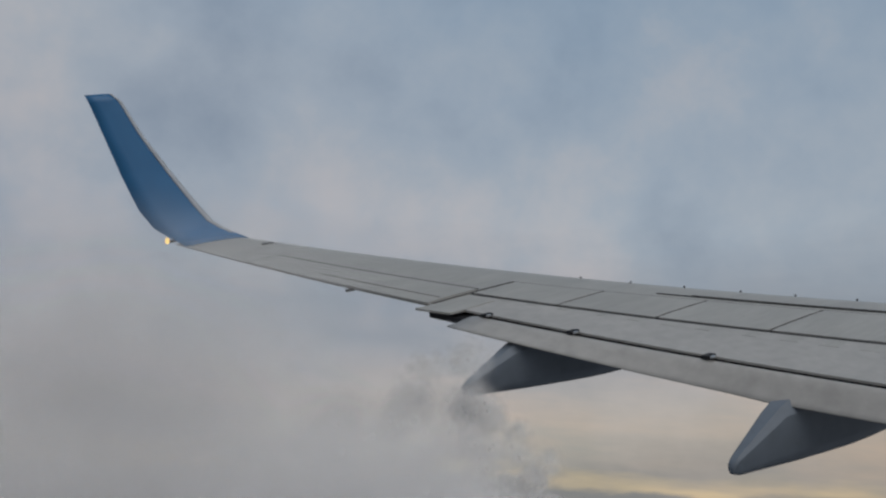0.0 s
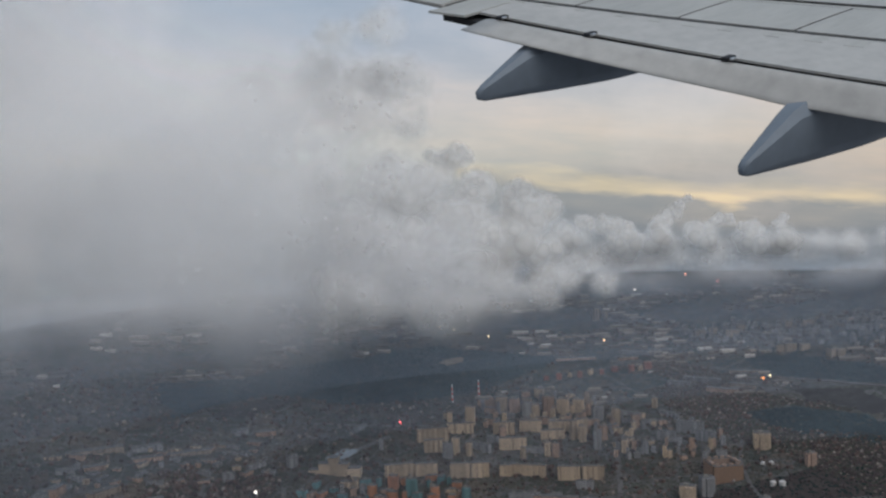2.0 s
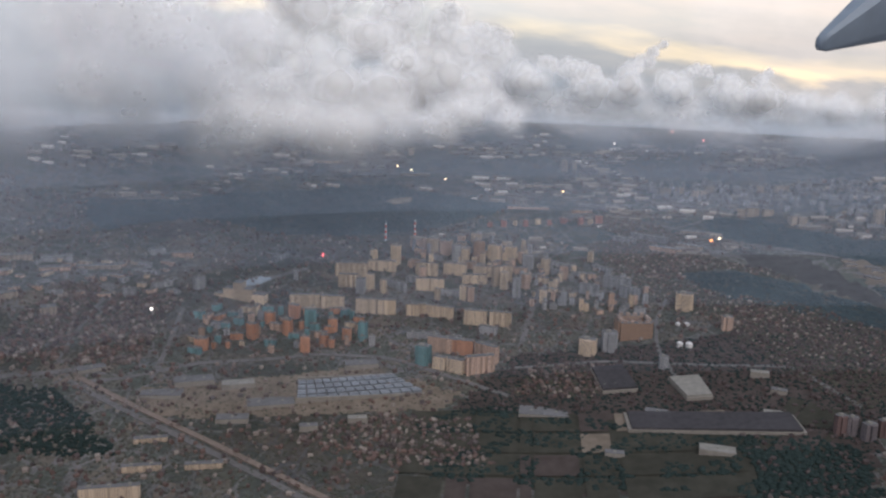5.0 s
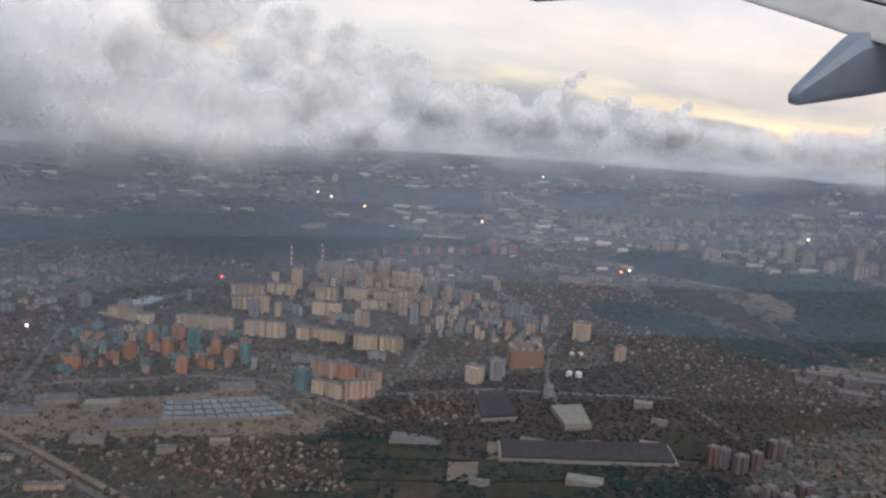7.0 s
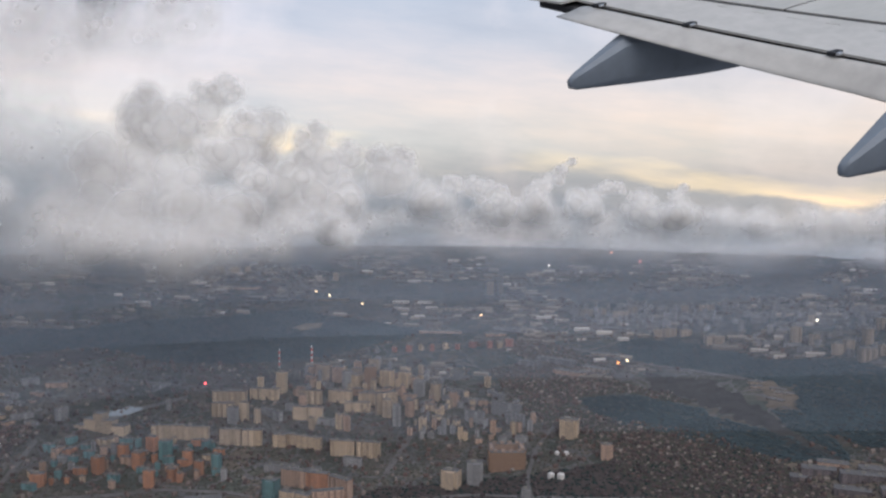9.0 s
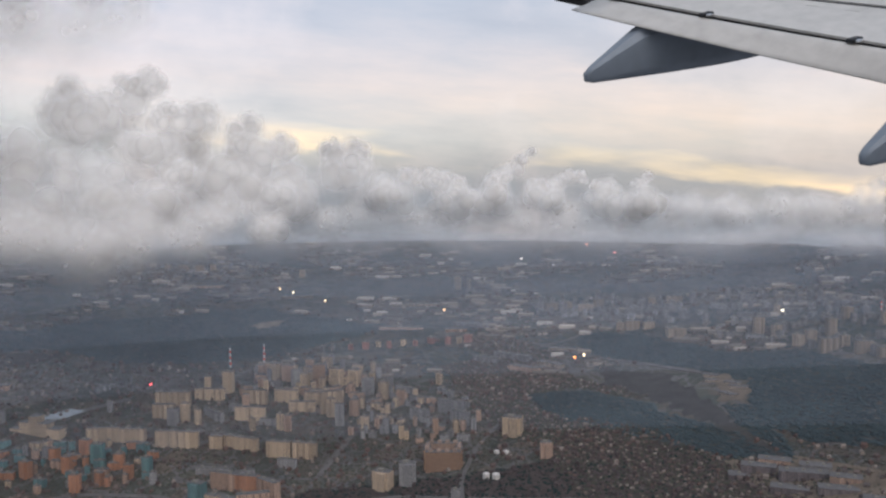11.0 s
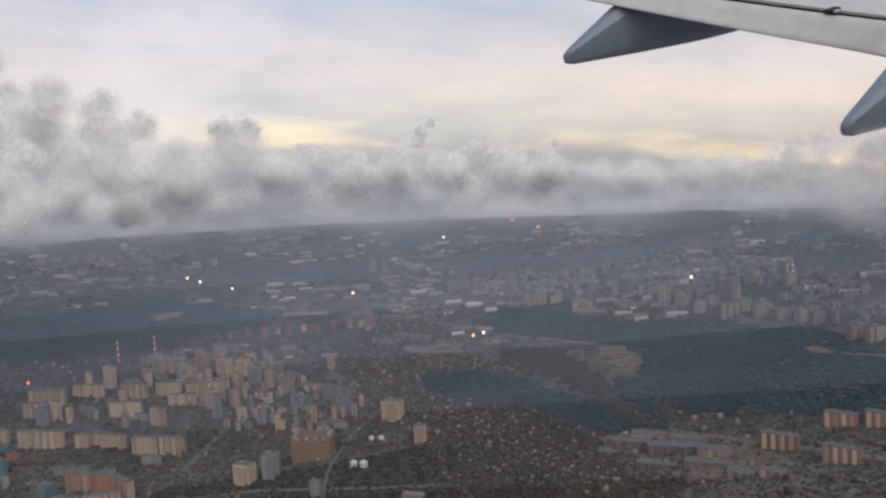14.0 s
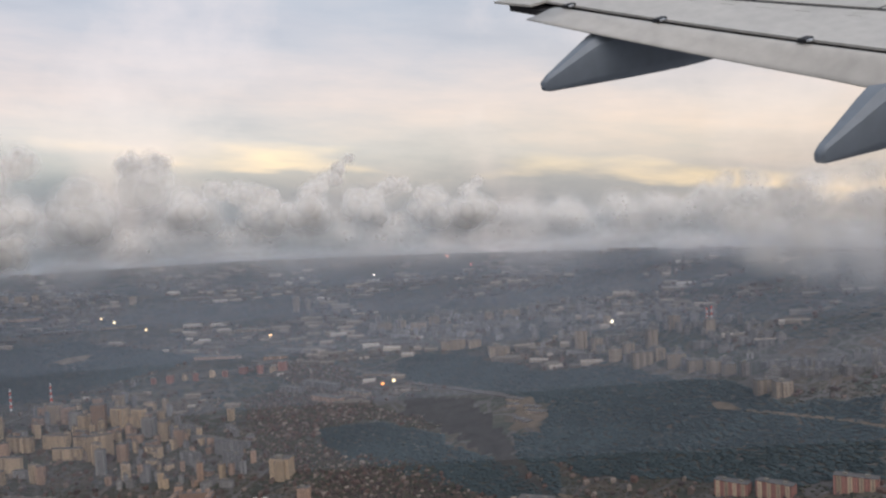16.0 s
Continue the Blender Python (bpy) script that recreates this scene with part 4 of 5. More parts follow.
ROADS_6 = [(0.433, 2.341), (0.561, 2.298), (0.673, 2.227), (0.766, 2.133), (0.86, 2.063), (0.954, 1.975)]
ROADS_7 = [(1.009, 1.606), (1.073, 1.541), (1.14, 1.472), (1.204, 1.399)]
ROADS_8 = [(-0.317, 2.025), (0.006, 2.03), (0.079, 2.148), (0.498, 2.34), (0.73, 2.113)]
ROADS_9 = [(-0.309, 1.77), (-0.293, 1.631), (-0.288, 1.535)]
ROADS_10 = [(0.663, 2.214), (0.74, 2.248), (0.774, 2.283), (0.797, 2.326)]
PATHS = [(0.159, 1.333), (0.144, 1.449), (0.165, 1.495)]
LAMPS = [(0.622, 2.837, 0.0052, 0.0052), (0.805, 2.93, 0.0052, 0.0052), (0.873, 2.823, 0.0052, 0.0052), (0.444, 2.456, 0.0052, 0.0052), (-0.092, 2.022, 0.0052, 0.0052), (0.733, 2.109, 0.0052, 0.0052), (0.752, 2.116, 0.0052, 0.0052), (-0.354, 1.728, 0.0052, 0.0052), (0.014, 2.579, 0.0052, 0.0052), (0.053, 2.56, 0.0052, 0.0052), (0.144, 2.517, 0.0052, 0.0052), (1.149, 2.192, 0.0052, 0.0052)]
LAMPS_B = [(1.17, 2.164, 0.0042, 0.0042), (0.769, 2.108, 0.0042, 0.0042), (1.197, 2.492, 0.0042, 0.0042), (1.216, 2.466, 0.0042, 0.0042), (1.237, 2.446, 0.0042, 0.0042), (1.178, 2.155, 0.0042, 0.0042), (1.182, 2.163, 0.0042, 0.0042), (-0.104, 2.002, 0.0042, 0.0042)]
FOREST_E = [(1.023, 1.894), (1.015, 1.723), (1.02, 1.59), (1.001, 1.629), (0.967, 1.753), (0.962, 1.826), (0.999, 1.811)]
CLEARING = [(0.002, 2.362), (0.024, 2.389), (0.071, 2.409), (0.062, 2.369), (0.025, 2.349)]
CLEARING_B = [(1.228, 1.758), (1.24, 1.753), (1.261, 1.706), (1.241, 1.711), (1.229, 1.728)]
BROWN_FIELD = [(-0.489, 2.022), (-0.465, 2.084), (-0.385, 2.124), (-0.321, 2.137), (-0.364, 2.076), (-0.436, 2.023)]
FALLOW = [(0.778, 2.07), (0.897, 1.993), (0.943, 1.857), (0.959, 1.757), (1.008, 1.602), (0.969, 1.641), (0.905, 1.809), (0.828, 1.93), (0.779, 1.993)]
ROADS_11 = [(1.26, 1.702), (1.302, 1.652), (1.348, 1.592), (1.373, 1.548)]
ROADS_12 = [(-0.115, 1.98), (-0.167, 1.934), (-0.218, 1.867), (-0.256, 1.829)]
HOUSES_G = [(0.661, 1.788), (0.712, 1.811), (0.801, 1.744), (0.879, 1.652), (0.919, 1.589), (0.937, 1.488), (0.802, 1.532), (0.712, 1.596)]
FAR_TOWERS = [(0.838, 2.269, 0.0183, 0.016), (0.86, 2.263, 0.0228, 0.0182), (0.894, 2.256, 0.0181, 0.0136), (0.94, 2.191, 0.0371, 0.0153), (1.086, 2.123, 0.0146, 0.0312), (1.11, 2.085, 0.0122, 0.0244), (1.134, 2.026, 0.0215, 0.0196), (1.156, 2.03, 0.0137, 0.0215), (1.169, 1.969, 0.0264, 0.0226), (1.198, 1.975, 0.0151, 0.0189), (1.214, 1.928, 0.0219, 0.0201), (1.235, 1.893, 0.0178, 0.016), (1.257, 1.864, 0.0209, 0.0174), (1.273, 1.841, 0.0137, 0.0154), (1.298, 1.743, 0.0239, 0.0175), (1.312, 1.718, 0.0234, 0.0187), (1.245, 2.106, 0.0143, 0.0224), (1.196, 2.044, 0.0138, 0.0295), (1.142, 2.205, 0.013, 0.0217), (1.29, 2.038, 0.0117, 0.0214)]
FAR_TOWERS_B = [(0.695, 2.447, 0.0227, 0.0176), (0.733, 2.451, 0.0176, 0.0151), (0.772, 2.414, 0.0247, 0.0173), (0.803, 2.439, 0.0175, 0.0175), (0.92, 2.413, 0.0172, 0.0147), (0.968, 2.402, 0.0268, 0.0146), (0.461, 2.641, 0.0125, 0.0334), (0.489, 2.644, 0.0111, 0.025), (-0.379, 2.631, 0.02, 0.0143), (-0.35, 2.647, 0.0172, 0.0144), (-0.308, 2.651, 0.0144, 0.0172), (-0.272, 2.669, 0.0202, 0.0145), (-0.228, 2.671, 0.0173, 0.0173), (-0.198, 2.687, 0.0145, 0.0174), (0.04, 2.706, 0.0116, 0.0203)]
CORAL_TOWERS = [(0.202, 2.235, 0.0093, 0.0139), (0.221, 2.246, 0.0082, 0.0117), (0.259, 2.254, 0.0105, 0.0117), (0.291, 2.259, 0.0129, 0.014), (0.318, 2.265, 0.0094, 0.0117), (0.342, 2.261, 0.0105, 0.0152), (0.371, 2.275, 0.0118, 0.0129), (0.398, 2.271, 0.0094, 0.0117), (0.432, 2.282, 0.0165, 0.0129), (0.47, 2.267, 0.0128, 0.0186), (0.493, 2.274, 0.0117, 0.0117), (0.513, 2.275, 0.0163, 0.0187)]
BIG_HALLS = [([(0.433, 1.531), (0.489, 1.533), (0.475, 1.611), (0.422, 1.606)], 'dark'), ([(0.557, 1.497), (0.596, 1.496), (0.588, 1.561), (0.54, 1.562)], 'pale'), ([(0.457, 1.42), (0.697, 1.375), (0.693, 1.427), (0.456, 1.467)], 'dark')]
NEAR_TOWERS = [(0.74, 1.373, 0.0155, 0.028), (0.754, 1.368, 0.0139, 0.0263), (0.771, 1.353, 0.0183, 0.0229), (0.792, 1.356, 0.0153, 0.0229), (0.82, 1.38, 0.014, 0.0233), (0.834, 1.38, 0.0093, 0.0202), (0.779, 1.261, 0.0185, 0.0312), (0.783, 1.217, 0.0178, 0.0451), (0.81, 1.235, 0.0194, 0.0444), (0.756, 1.209, 0.0163, 0.0272), (0.804, 1.191, 0.02, 0.0534)]
ROADS_13 = [(-0.63, 1.443), (-0.548, 1.473), (-0.431, 1.522), (-0.408, 1.536)]
ROADS_14 = [(-0.447, 1.543), (-0.457, 1.659), (-0.453, 1.774), (-0.446, 1.851)]
POND = [(-0.241, 1.883), (-0.207, 1.922), (-0.179, 1.92), (-0.186, 1.895), (-0.222, 1.875)]
BRICK_VILLAGE_B = [(-0.429, 1.545), (-0.325, 1.576), (-0.32, 1.738), (-0.34, 1.817), (-0.443, 1.777), (-0.443, 1.662)]
PARK = [(-0.721, 1.65), (-0.616, 1.679), (-0.562, 1.638), (-0.55, 1.525), (-0.561, 1.485), (-0.634, 1.452)]
WORKS_SHEDS = [(-0.728, 1.81, -0.63, 1.849, 0.0054), (-0.614, 1.848, -0.561, 1.872, 0.0077), (-0.603, 1.817, -0.55, 1.836, 0.0044), (-0.548, 1.846, -0.468, 1.874, 0.0044), (-0.722, 1.745, -0.691, 1.758, 0.0052), (-0.679, 1.766, -0.644, 1.782, 0.0053), (-0.535, 1.673, -0.511, 1.685, 0.012), (-0.435, 1.945, -0.41, 1.964, 0.0093), (-0.391, 1.955, -0.352, 1.965, 0.007), (-0.638, 1.673, -0.6, 1.717, 0.0101), (-0.711, 1.627, -0.711, 1.672, 0.0177), (-0.7, 1.657, -0.693, 1.695, 0.0159)]
EAST_WORKS = [(0.937, 1.581, 0.982, 1.57, 0.0086), (0.964, 1.597, 1.005, 1.584, 0.0058), (0.977, 1.54, 1.037, 1.528, 0.0096), (1.008, 1.556, 1.047, 1.546, 0.0063), (1.012, 1.487, 1.059, 1.477, 0.0052), (1.033, 1.51, 1.07, 1.498, 0.0067), (0.96, 1.514, 1.005, 1.499, 0.0054), (1.052, 1.445, 1.08, 1.435, 0.0044), (0.918, 1.571, 0.946, 1.566, 0.0043), (1.086, 1.433, 1.112, 1.42, 0.0031)]
SAND_SHEDS = [(0.951, 1.927, 0.972, 1.925, 0.0028), (0.979, 1.905, 1.005, 1.894, 0.0027), (0.982, 1.883, 1.011, 1.869, 0.0036), (0.966, 1.868, 0.986, 1.843, 0.0027), (0.952, 1.954, 0.979, 1.943, 0.0028)]
MID_SLABS = [(0.539, 2.371, 0.601, 2.37, 0.0049), (0.687, 2.19, 0.754, 2.17, 0.0033), (0.302, 2.368, 0.403, 2.366, 0.0037), (0.474, 2.389, 0.553, 2.357, 0.0049), (0.345, 2.521, 0.426, 2.519, 0.004), (0.457, 2.341, 0.506, 2.343, 0.0048), (-0.086, 2.503, -0.012, 2.526, 0.004), (0.024, 2.543, 0.101, 2.561, 0.0041), (-0.219, 2.553, -0.133, 2.584, 0.0041), (0.575, 2.184, 0.647, 2.135, 0.0098), (0.665, 2.117, 0.71, 2.082, 0.0074), (0.606, 2.109, 0.663, 2.072, 0.0084), (0.533, 2.167, 0.58, 2.146, 0.0087)]
NEAR_DARK = [(0.301, 1.665), (0.598, 1.699), (0.882, 1.732), (0.918, 1.596), (0.724, 1.228), (0.171, 1.32), (0.214, 1.527)]


# ---- the city: kinds of things ----
MESHES = {}


def shared_box(w, d, h, mat):
    key = ("box", round(w, 4), round(d, 4), round(h, 4), mat.name)
    if key not in MESHES:
        bm = box_bm(w, d, h)
        me = bpy.data.meshes.new("block")
        bm.to_mesh(me)
        bm.free()
        me.materials.append(mat)
        MESHES[key] = me
    return MESHES[key]


def child(name, w, d, h, mat, parent, at, label=""):
    ob = new(name, shared_box(w, d, h, mat))
    ob.parent = parent
    ob.location = at
    if label:
        ob["label"] = label
    return ob


def sunk(x, y, r):
    """The lowest ground under a footprint, so that nothing hovers on the slope."""
    return min(land(x + a * r, y + b * r) for a in (-1, 0, 1) for b in (-1, 0, 1))


def slab(x, y, turn, w, d, h, mat, label, group="", bays=True, bay=None):
    """A panel-built block of flats with stair bays, a roof slab and lift houses."""
    ob = new("apartment_block")
    z = sunk(x, y, min(w, 0.05) / 2)
    h += land(x, y) - z
    ob.matrix_world = pose(x, y, z, 0, 0, turn)
    child("wall", w, d, h, mat, ob, (0, 0, 0))
    child("roof", w * 1.01, d * 1.06, 0.0007, ROOF, ob, (0, 0, h), "dark tarred flat roof")
    n = max(1, round(w / 0.0105))
    if bays and n > 1:
        for i in range(n):
            child("stair_bay", w / n * 0.42, 0.0016, h * 0.985, bay or mat, ob, (-w / 2 + w / n * (i + 0.5), -d / 2 - 0.0006, 0))
    for i in range(max(1, n // 2)):
        child("lift_house", 0.0045, 0.004, 0.0019, PALE_ROOF, ob, (-w / 2 + w / max(1, n // 2) * (i + 0.5), 0.0008, h + 0.0005))
    return tagged(ob, label, "apartment block", group)


def tower(x, y, turn, w, h, mat, label, group=""):
    """A tower block: a core with two set-back wings and a lift house."""
    ob = new("tower_block")
    z = sunk(x, y, w / 2)
    h += land(x, y) - z
    ob.matrix_world = pose(x, y, z, 0, 0, turn)
    child("wall", w, w * 0.62, h, mat, ob, (0, 0, 0))
    child("wing", w * 0.5, w * 0.95, h * 0.965, mat, ob, (w * 0.08, 0, 0))
    child("roof", w * 0.98, w * 0.60, 0.0007, ROOF, ob, (0, 0, h), "dark tarred flat roof")
    child("lift_house", w * 0.34, w * 0.3, 0.0026, PALE_ROOF, ob, (-w * 0.1, 0, h + 0.0005))
    return tagged(ob, label, "tower block", group)


def inside(x, y, poly):
    c = False
    for (x0, y0), (x1, y1) in zip(poly, poly[1:] + poly[:1]):
        if (y0 > y) != (y1 > y) and x < (x1 - x0) * (y - y0) / (y1 - y0) + x0:
            c = not c
    return c


def spots(poly, n, gap, rnd):
    """Random places in a polygon that keep their distance."""
    xs, ys = [p[0] for p in poly], [p[1] for p in poly]
    got = []
    for _ in range(n * 40):
        x, y = rnd.uniform(min(xs), max(xs)), rnd.uniform(min(ys), max(ys))
        if inside(x, y, poly) and all((x - a) ** 2 + (y - b) ** 2 > gap * gap for a, b in got[-400:]):
            got.append((x, y))
            if len(got) == n:
                break
    return got


def from_rows(rows, mat, label, group, d=0.0095, pick=None, bay=None):
    for i, (x0, y0, x1, y1, h) in enumerate(rows):
        m = pick(i) if pick else mat
        slab((x0 + x1) / 2, (y0 + y1) / 2 + d / 2, math.degrees(math.atan2(y1 - y0, x1 - x0)), math.hypot(x1 - x0, y1 - y0), d, h, m, label, group, bay=bay)


def quarter(poly, n, gap, sizes, heights, mats, label, group, seed, tall=0.5):
    rnd = random.Random(seed)
    for x, y in spots(poly, n, gap, rnd):
        m = rnd.choice(mats)
        turn = rnd.choice((-14, -14, 8, 62)) + rnd.uniform(-5, 5)
        w, h = rnd.uniform(*sizes), rnd.uniform(*heights)
        if rnd.random() < tall:
            tower(x, y, turn, w * 0.75, h, m, label, group)
        else:
            slab(x, y, turn, w * 1.7, 0.0085, h * 0.62, m, label, group)


from_rows(LONG_BLOCKS, CREAM, "long cream panel-built apartment block with stair bays", "panel blocks")
from_rows(GREY_BLOCKS, GREYW, "low grey panel-built apartment block", "grey blocks", 0.008)
for i, (x, y, w, h) in enumerate(TOWERS + TOWERS_B):
    tower(x, y + w / 3, (-12, 9, -20, 4)[i % 4], w, h, (CREAM, PINKISH, CREAM, GREYW)[i % 4], "tall pale apartment tower with a flat roof", "pale towers")
for i, (x, y, w, h) in enumerate(ORANGE_TOWERS):
    tower(x, y + w / 3, (-12, 6, -18)[i % 3], w, h, ORANGE if i % 4 else TEAL, "bright orange rendered apartment tower", "orange towers")
for i, (x0, y0, x1, y1, h) in enumerate(CURVED_BLOCK):
    slab((x0 + x1) / 2, (y0 + y1) / 2, math.degrees(math.atan2(y1 - y0, x1 - x0)), math.hypot(x1 - x0, y1 - y0), 0.012, h, (PINKISH, ORANGE, PINKISH, CREAM, CREAM, PINKISH)[i],
         "cream and orange apartment block of a curved estate", "curved estate")
quarter(COLOUR_QUARTER, 60, 0.0145, (0.009, 0.015), (0.009, 0.019), (ORANGE, TEAL, ORANGE, CREAM, TEAL, PINKISH, GREYW), "small coloured apartment block in orange, teal or cream", "coloured estate", 11, 0.6)
quarter(HILL_QUARTER, 66, 0.0165, (0.010, 0.016), (0.012, 0.025), (CREAM, PINKISH, CREAM, GREYW), "pale apartment block in a dense estate", "hill estate", 12, 0.6)
quarter(MID_QUARTER, 46, 0.0145, (0.007, 0.013), (0.009, 0.019), (GREYW, CREAM, GREYW, PINKISH), "grey apartment block among trees", "middle estate", 13, 0.5)
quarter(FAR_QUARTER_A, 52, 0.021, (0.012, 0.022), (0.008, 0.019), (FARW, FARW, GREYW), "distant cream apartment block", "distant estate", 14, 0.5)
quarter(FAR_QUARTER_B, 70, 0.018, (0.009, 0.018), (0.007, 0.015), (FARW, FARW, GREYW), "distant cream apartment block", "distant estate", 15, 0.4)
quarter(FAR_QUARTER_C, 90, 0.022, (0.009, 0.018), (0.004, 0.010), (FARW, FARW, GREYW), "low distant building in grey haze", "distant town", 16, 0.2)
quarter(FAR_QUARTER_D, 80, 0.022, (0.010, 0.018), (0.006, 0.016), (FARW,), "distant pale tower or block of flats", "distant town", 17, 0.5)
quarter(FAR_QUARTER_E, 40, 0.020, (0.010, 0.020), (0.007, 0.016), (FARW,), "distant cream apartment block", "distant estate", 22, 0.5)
quarter(LEFT_QUARTER, 44, 0.022, (0.009, 0.019), (0.004, 0.011), (CREAM, GREYW, PINKISH), "low pale workshop or office block", "works quarter", 18, 0.2)
for i, (x, y, w, h) in enumerate(NEAR_TOWERS):
    tower(x, y, (12, -8, 20, 5)[i % 4], w, h, (BRICKW, DUSKY, DUSKY, BRICKW)[i % 4], "tall brick red and cream apartment tower", "near estate")
from_rows(EAST_WORKS, DUSKY, "dark unfinished block on bare building ground", "building site", 0.02, lambda i: (DUSKY, PINKISH, DUSKY, FARW)[i % 4])
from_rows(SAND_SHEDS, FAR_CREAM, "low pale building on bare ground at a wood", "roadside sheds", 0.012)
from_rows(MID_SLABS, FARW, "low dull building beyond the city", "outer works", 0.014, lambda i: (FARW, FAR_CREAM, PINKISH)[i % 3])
from_rows(WORKS_SHEDS, GREYW, "low pale works building with a flat roof", "works quarter", 0.018, lambda i: (FAR_CREAM, GREYW, PINKISH)[i % 3])
from_rows(NEAR_BLOCKS, CREAM, "pale panel-built apartment block beside the railway", "railway blocks")
from_rows(RED_ROW + RED_ROW_B, CORAL, "red and cream striped apartment block along a road", "red blocks", 0.012, bay=CREAM)
for i, (x, y, w, h) in enumerate(CORAL_TOWERS):
    tower(x, y, (-15, 8, 20, -5)[i % 4], w, h, (FARW, FARW, CORAL, CORAL, CREAM, CORAL, CREAM, CORAL, CORAL, CORAL, CREAM, CORAL)[i], "coral red or cream apartment block in a long row", "coral row")
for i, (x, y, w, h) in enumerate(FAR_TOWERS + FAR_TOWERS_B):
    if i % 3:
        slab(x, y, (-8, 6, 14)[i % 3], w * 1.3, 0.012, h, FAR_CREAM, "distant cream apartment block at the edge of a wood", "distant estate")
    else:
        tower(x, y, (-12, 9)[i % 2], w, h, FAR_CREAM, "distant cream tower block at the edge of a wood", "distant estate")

# a stepped block with a high middle
x, y = -0.227, 1.831
step = new("stepped_tower_block")
step.matrix_world = pose(x, y, sunk(x, y, 0.04), 0, 0, -10)
for dx, w, h in ((-0.030, 0.022, 0.018), (-0.010, 0.022, 0.030), (0.008, 0.018, 0.042), (0.026, 0.022, 0.030), (0.048, 0.026, 0.022)):
    wng = child("wing", w, 0.02, h, CREAM, step, (dx, 0, 0))
    child("roof", w * 1.02, 0.0205, 0.0007, ROOF, wng, (0, 0, h))
tagged(step, "cream stepped apartment block rising to a middle tower", "apartment block")

# a square block round a court
x0, y0, x1, y1, h = RING_BLOCK[0]
w = math.hypot(x1 - x0, y1 - y0)
ring = new("courtyard_block")
ring.matrix_world = pose((x0 + x1) / 2, (y0 + y1) / 2 + w * 0.35, sunk((x0 + x1) / 2, y0 + w * 0.35, w / 2), 0, 0, 4)
for dx, dy, ww, dd, hh in ((0, -w * 0.35, w, 0.011, 0.92), (0, w * 0.35, w, 0.011, 1.0), (-w * 0.45, 0, 0.011, w * 0.6, 0.95), (w * 0.45, 0, 0.011, w * 0.6, 0.95)):
    s = child("wing", ww, dd, h * hh, PINKISH if dy > 0 else COURT, ring, (dx, dy, 0))
    child("roof", ww * 0.99, dd * 0.99, 0.0008, ROOF, s, (0, 0, h * hh))
    for i in range(4):
        child("lift_house", 0.006, 0.005, 0.004, PINKISH, s, (ww * (i - 1.5) / 4.4 if ww > dd else 0, dd * (i - 1.5) / 4.4 if dd > ww else 0, h * hh))
tagged(ring, "orange brick apartment block round a square court", "apartment block")

for i, (x0, y0, x1, y1, h) in enumerate(SHEDS):
    w = math.hypot(x1 - x0, y1 - y0)
    d = min(0.055, max(0.012, w * 0.45))
    sh = new("warehouse")
    sh.matrix_world = pose((x0 + x1) / 2, (y0 + y1) / 2 + d / 2, sunk((x0 + x1) / 2, (y0 + y1) / 2 + d / 2, d / 2), 0, 0, math.degrees(math.atan2(y1 - y0, x1 - x0)))
    h += 0.003
    child("wall", w, d, h, SHED_WALL, sh, (0, 0, 0))
    child("roof", w * 0.985, d * 0.96, 0.0012, (ROOF, PALE_ROOF, ROOF, ROOF, ROOF, PALE_ROOF)[i % 6], sh, (0, 0.0004, h))
    for j in range(max(1, int(w / 0.03))):
        child("roof_vent", 0.004, 0.004, 0.0014, PALE_ROOF, sh, (-w / 2 + w * (j + 0.5) / max(1, int(w / 0.03)), 0, h + 0.001))
    tagged(sh, "long low flat-roofed warehouse with a pale wall", "warehouse", "warehouses")

# wide halls with parapets and roof plant
for quad, kind in BIG_HALLS:
    hall = new("warehouse")
    cx0, cy0 = sum(p[0] for p in quad) / 4, sum(p[1] for p in quad) / 4
    hall.location = (cx0, cy0, 0)
    low, top = [land(*p) - 0.003 for p in quad], [land(*p) + 0.0055 for p in quad]
    flat = [(px - cx0, py - cy0) for px, py in quad]
    part("wall", loft([[(*p, z) for p, z in zip(flat, low)], [(*p, z) for p, z in zip(flat, top)]]), SHED_WALL, hall)
    part("roof", loft([[(p[0] * 0.96, p[1] * 0.94, z - 0.001) for p, z in zip(flat, top)], [(p[0] * 0.96, p[1] * 0.94, z + 0.0034) for p, z in zip(flat, top)]]), DARK_ROOF if kind == "dark" else PALE_ROOF, hall, "tarred roof" if kind == "dark" else "pale sheet roof")
    for j in range(6):
        s, t = (j % 3 + 0.5) / 3, (j // 3 + 0.5) / 2
        px = (flat[0][0] * (1 - s) + flat[1][0] * s) * (1 - t) + (flat[3][0] * (1 - s) + flat[2][0] * s) * t
        py = (flat[0][1] * (1 - s) + flat[1][1] * s) * (1 - t) + (flat[3][1] * (1 - s) + flat[2][1] * s) * t
        child("roof_vent", 0.006, 0.004, 0.0022, PALE_ROOF, hall, (px, py, land(px + cx0, py + cy0) + 0.0062))
    tagged(hall, "wide dark-roofed warehouse with a pale parapet" if kind == "dark" else "wide warehouse under a pale sheet roof", "warehouse", "warehouses")

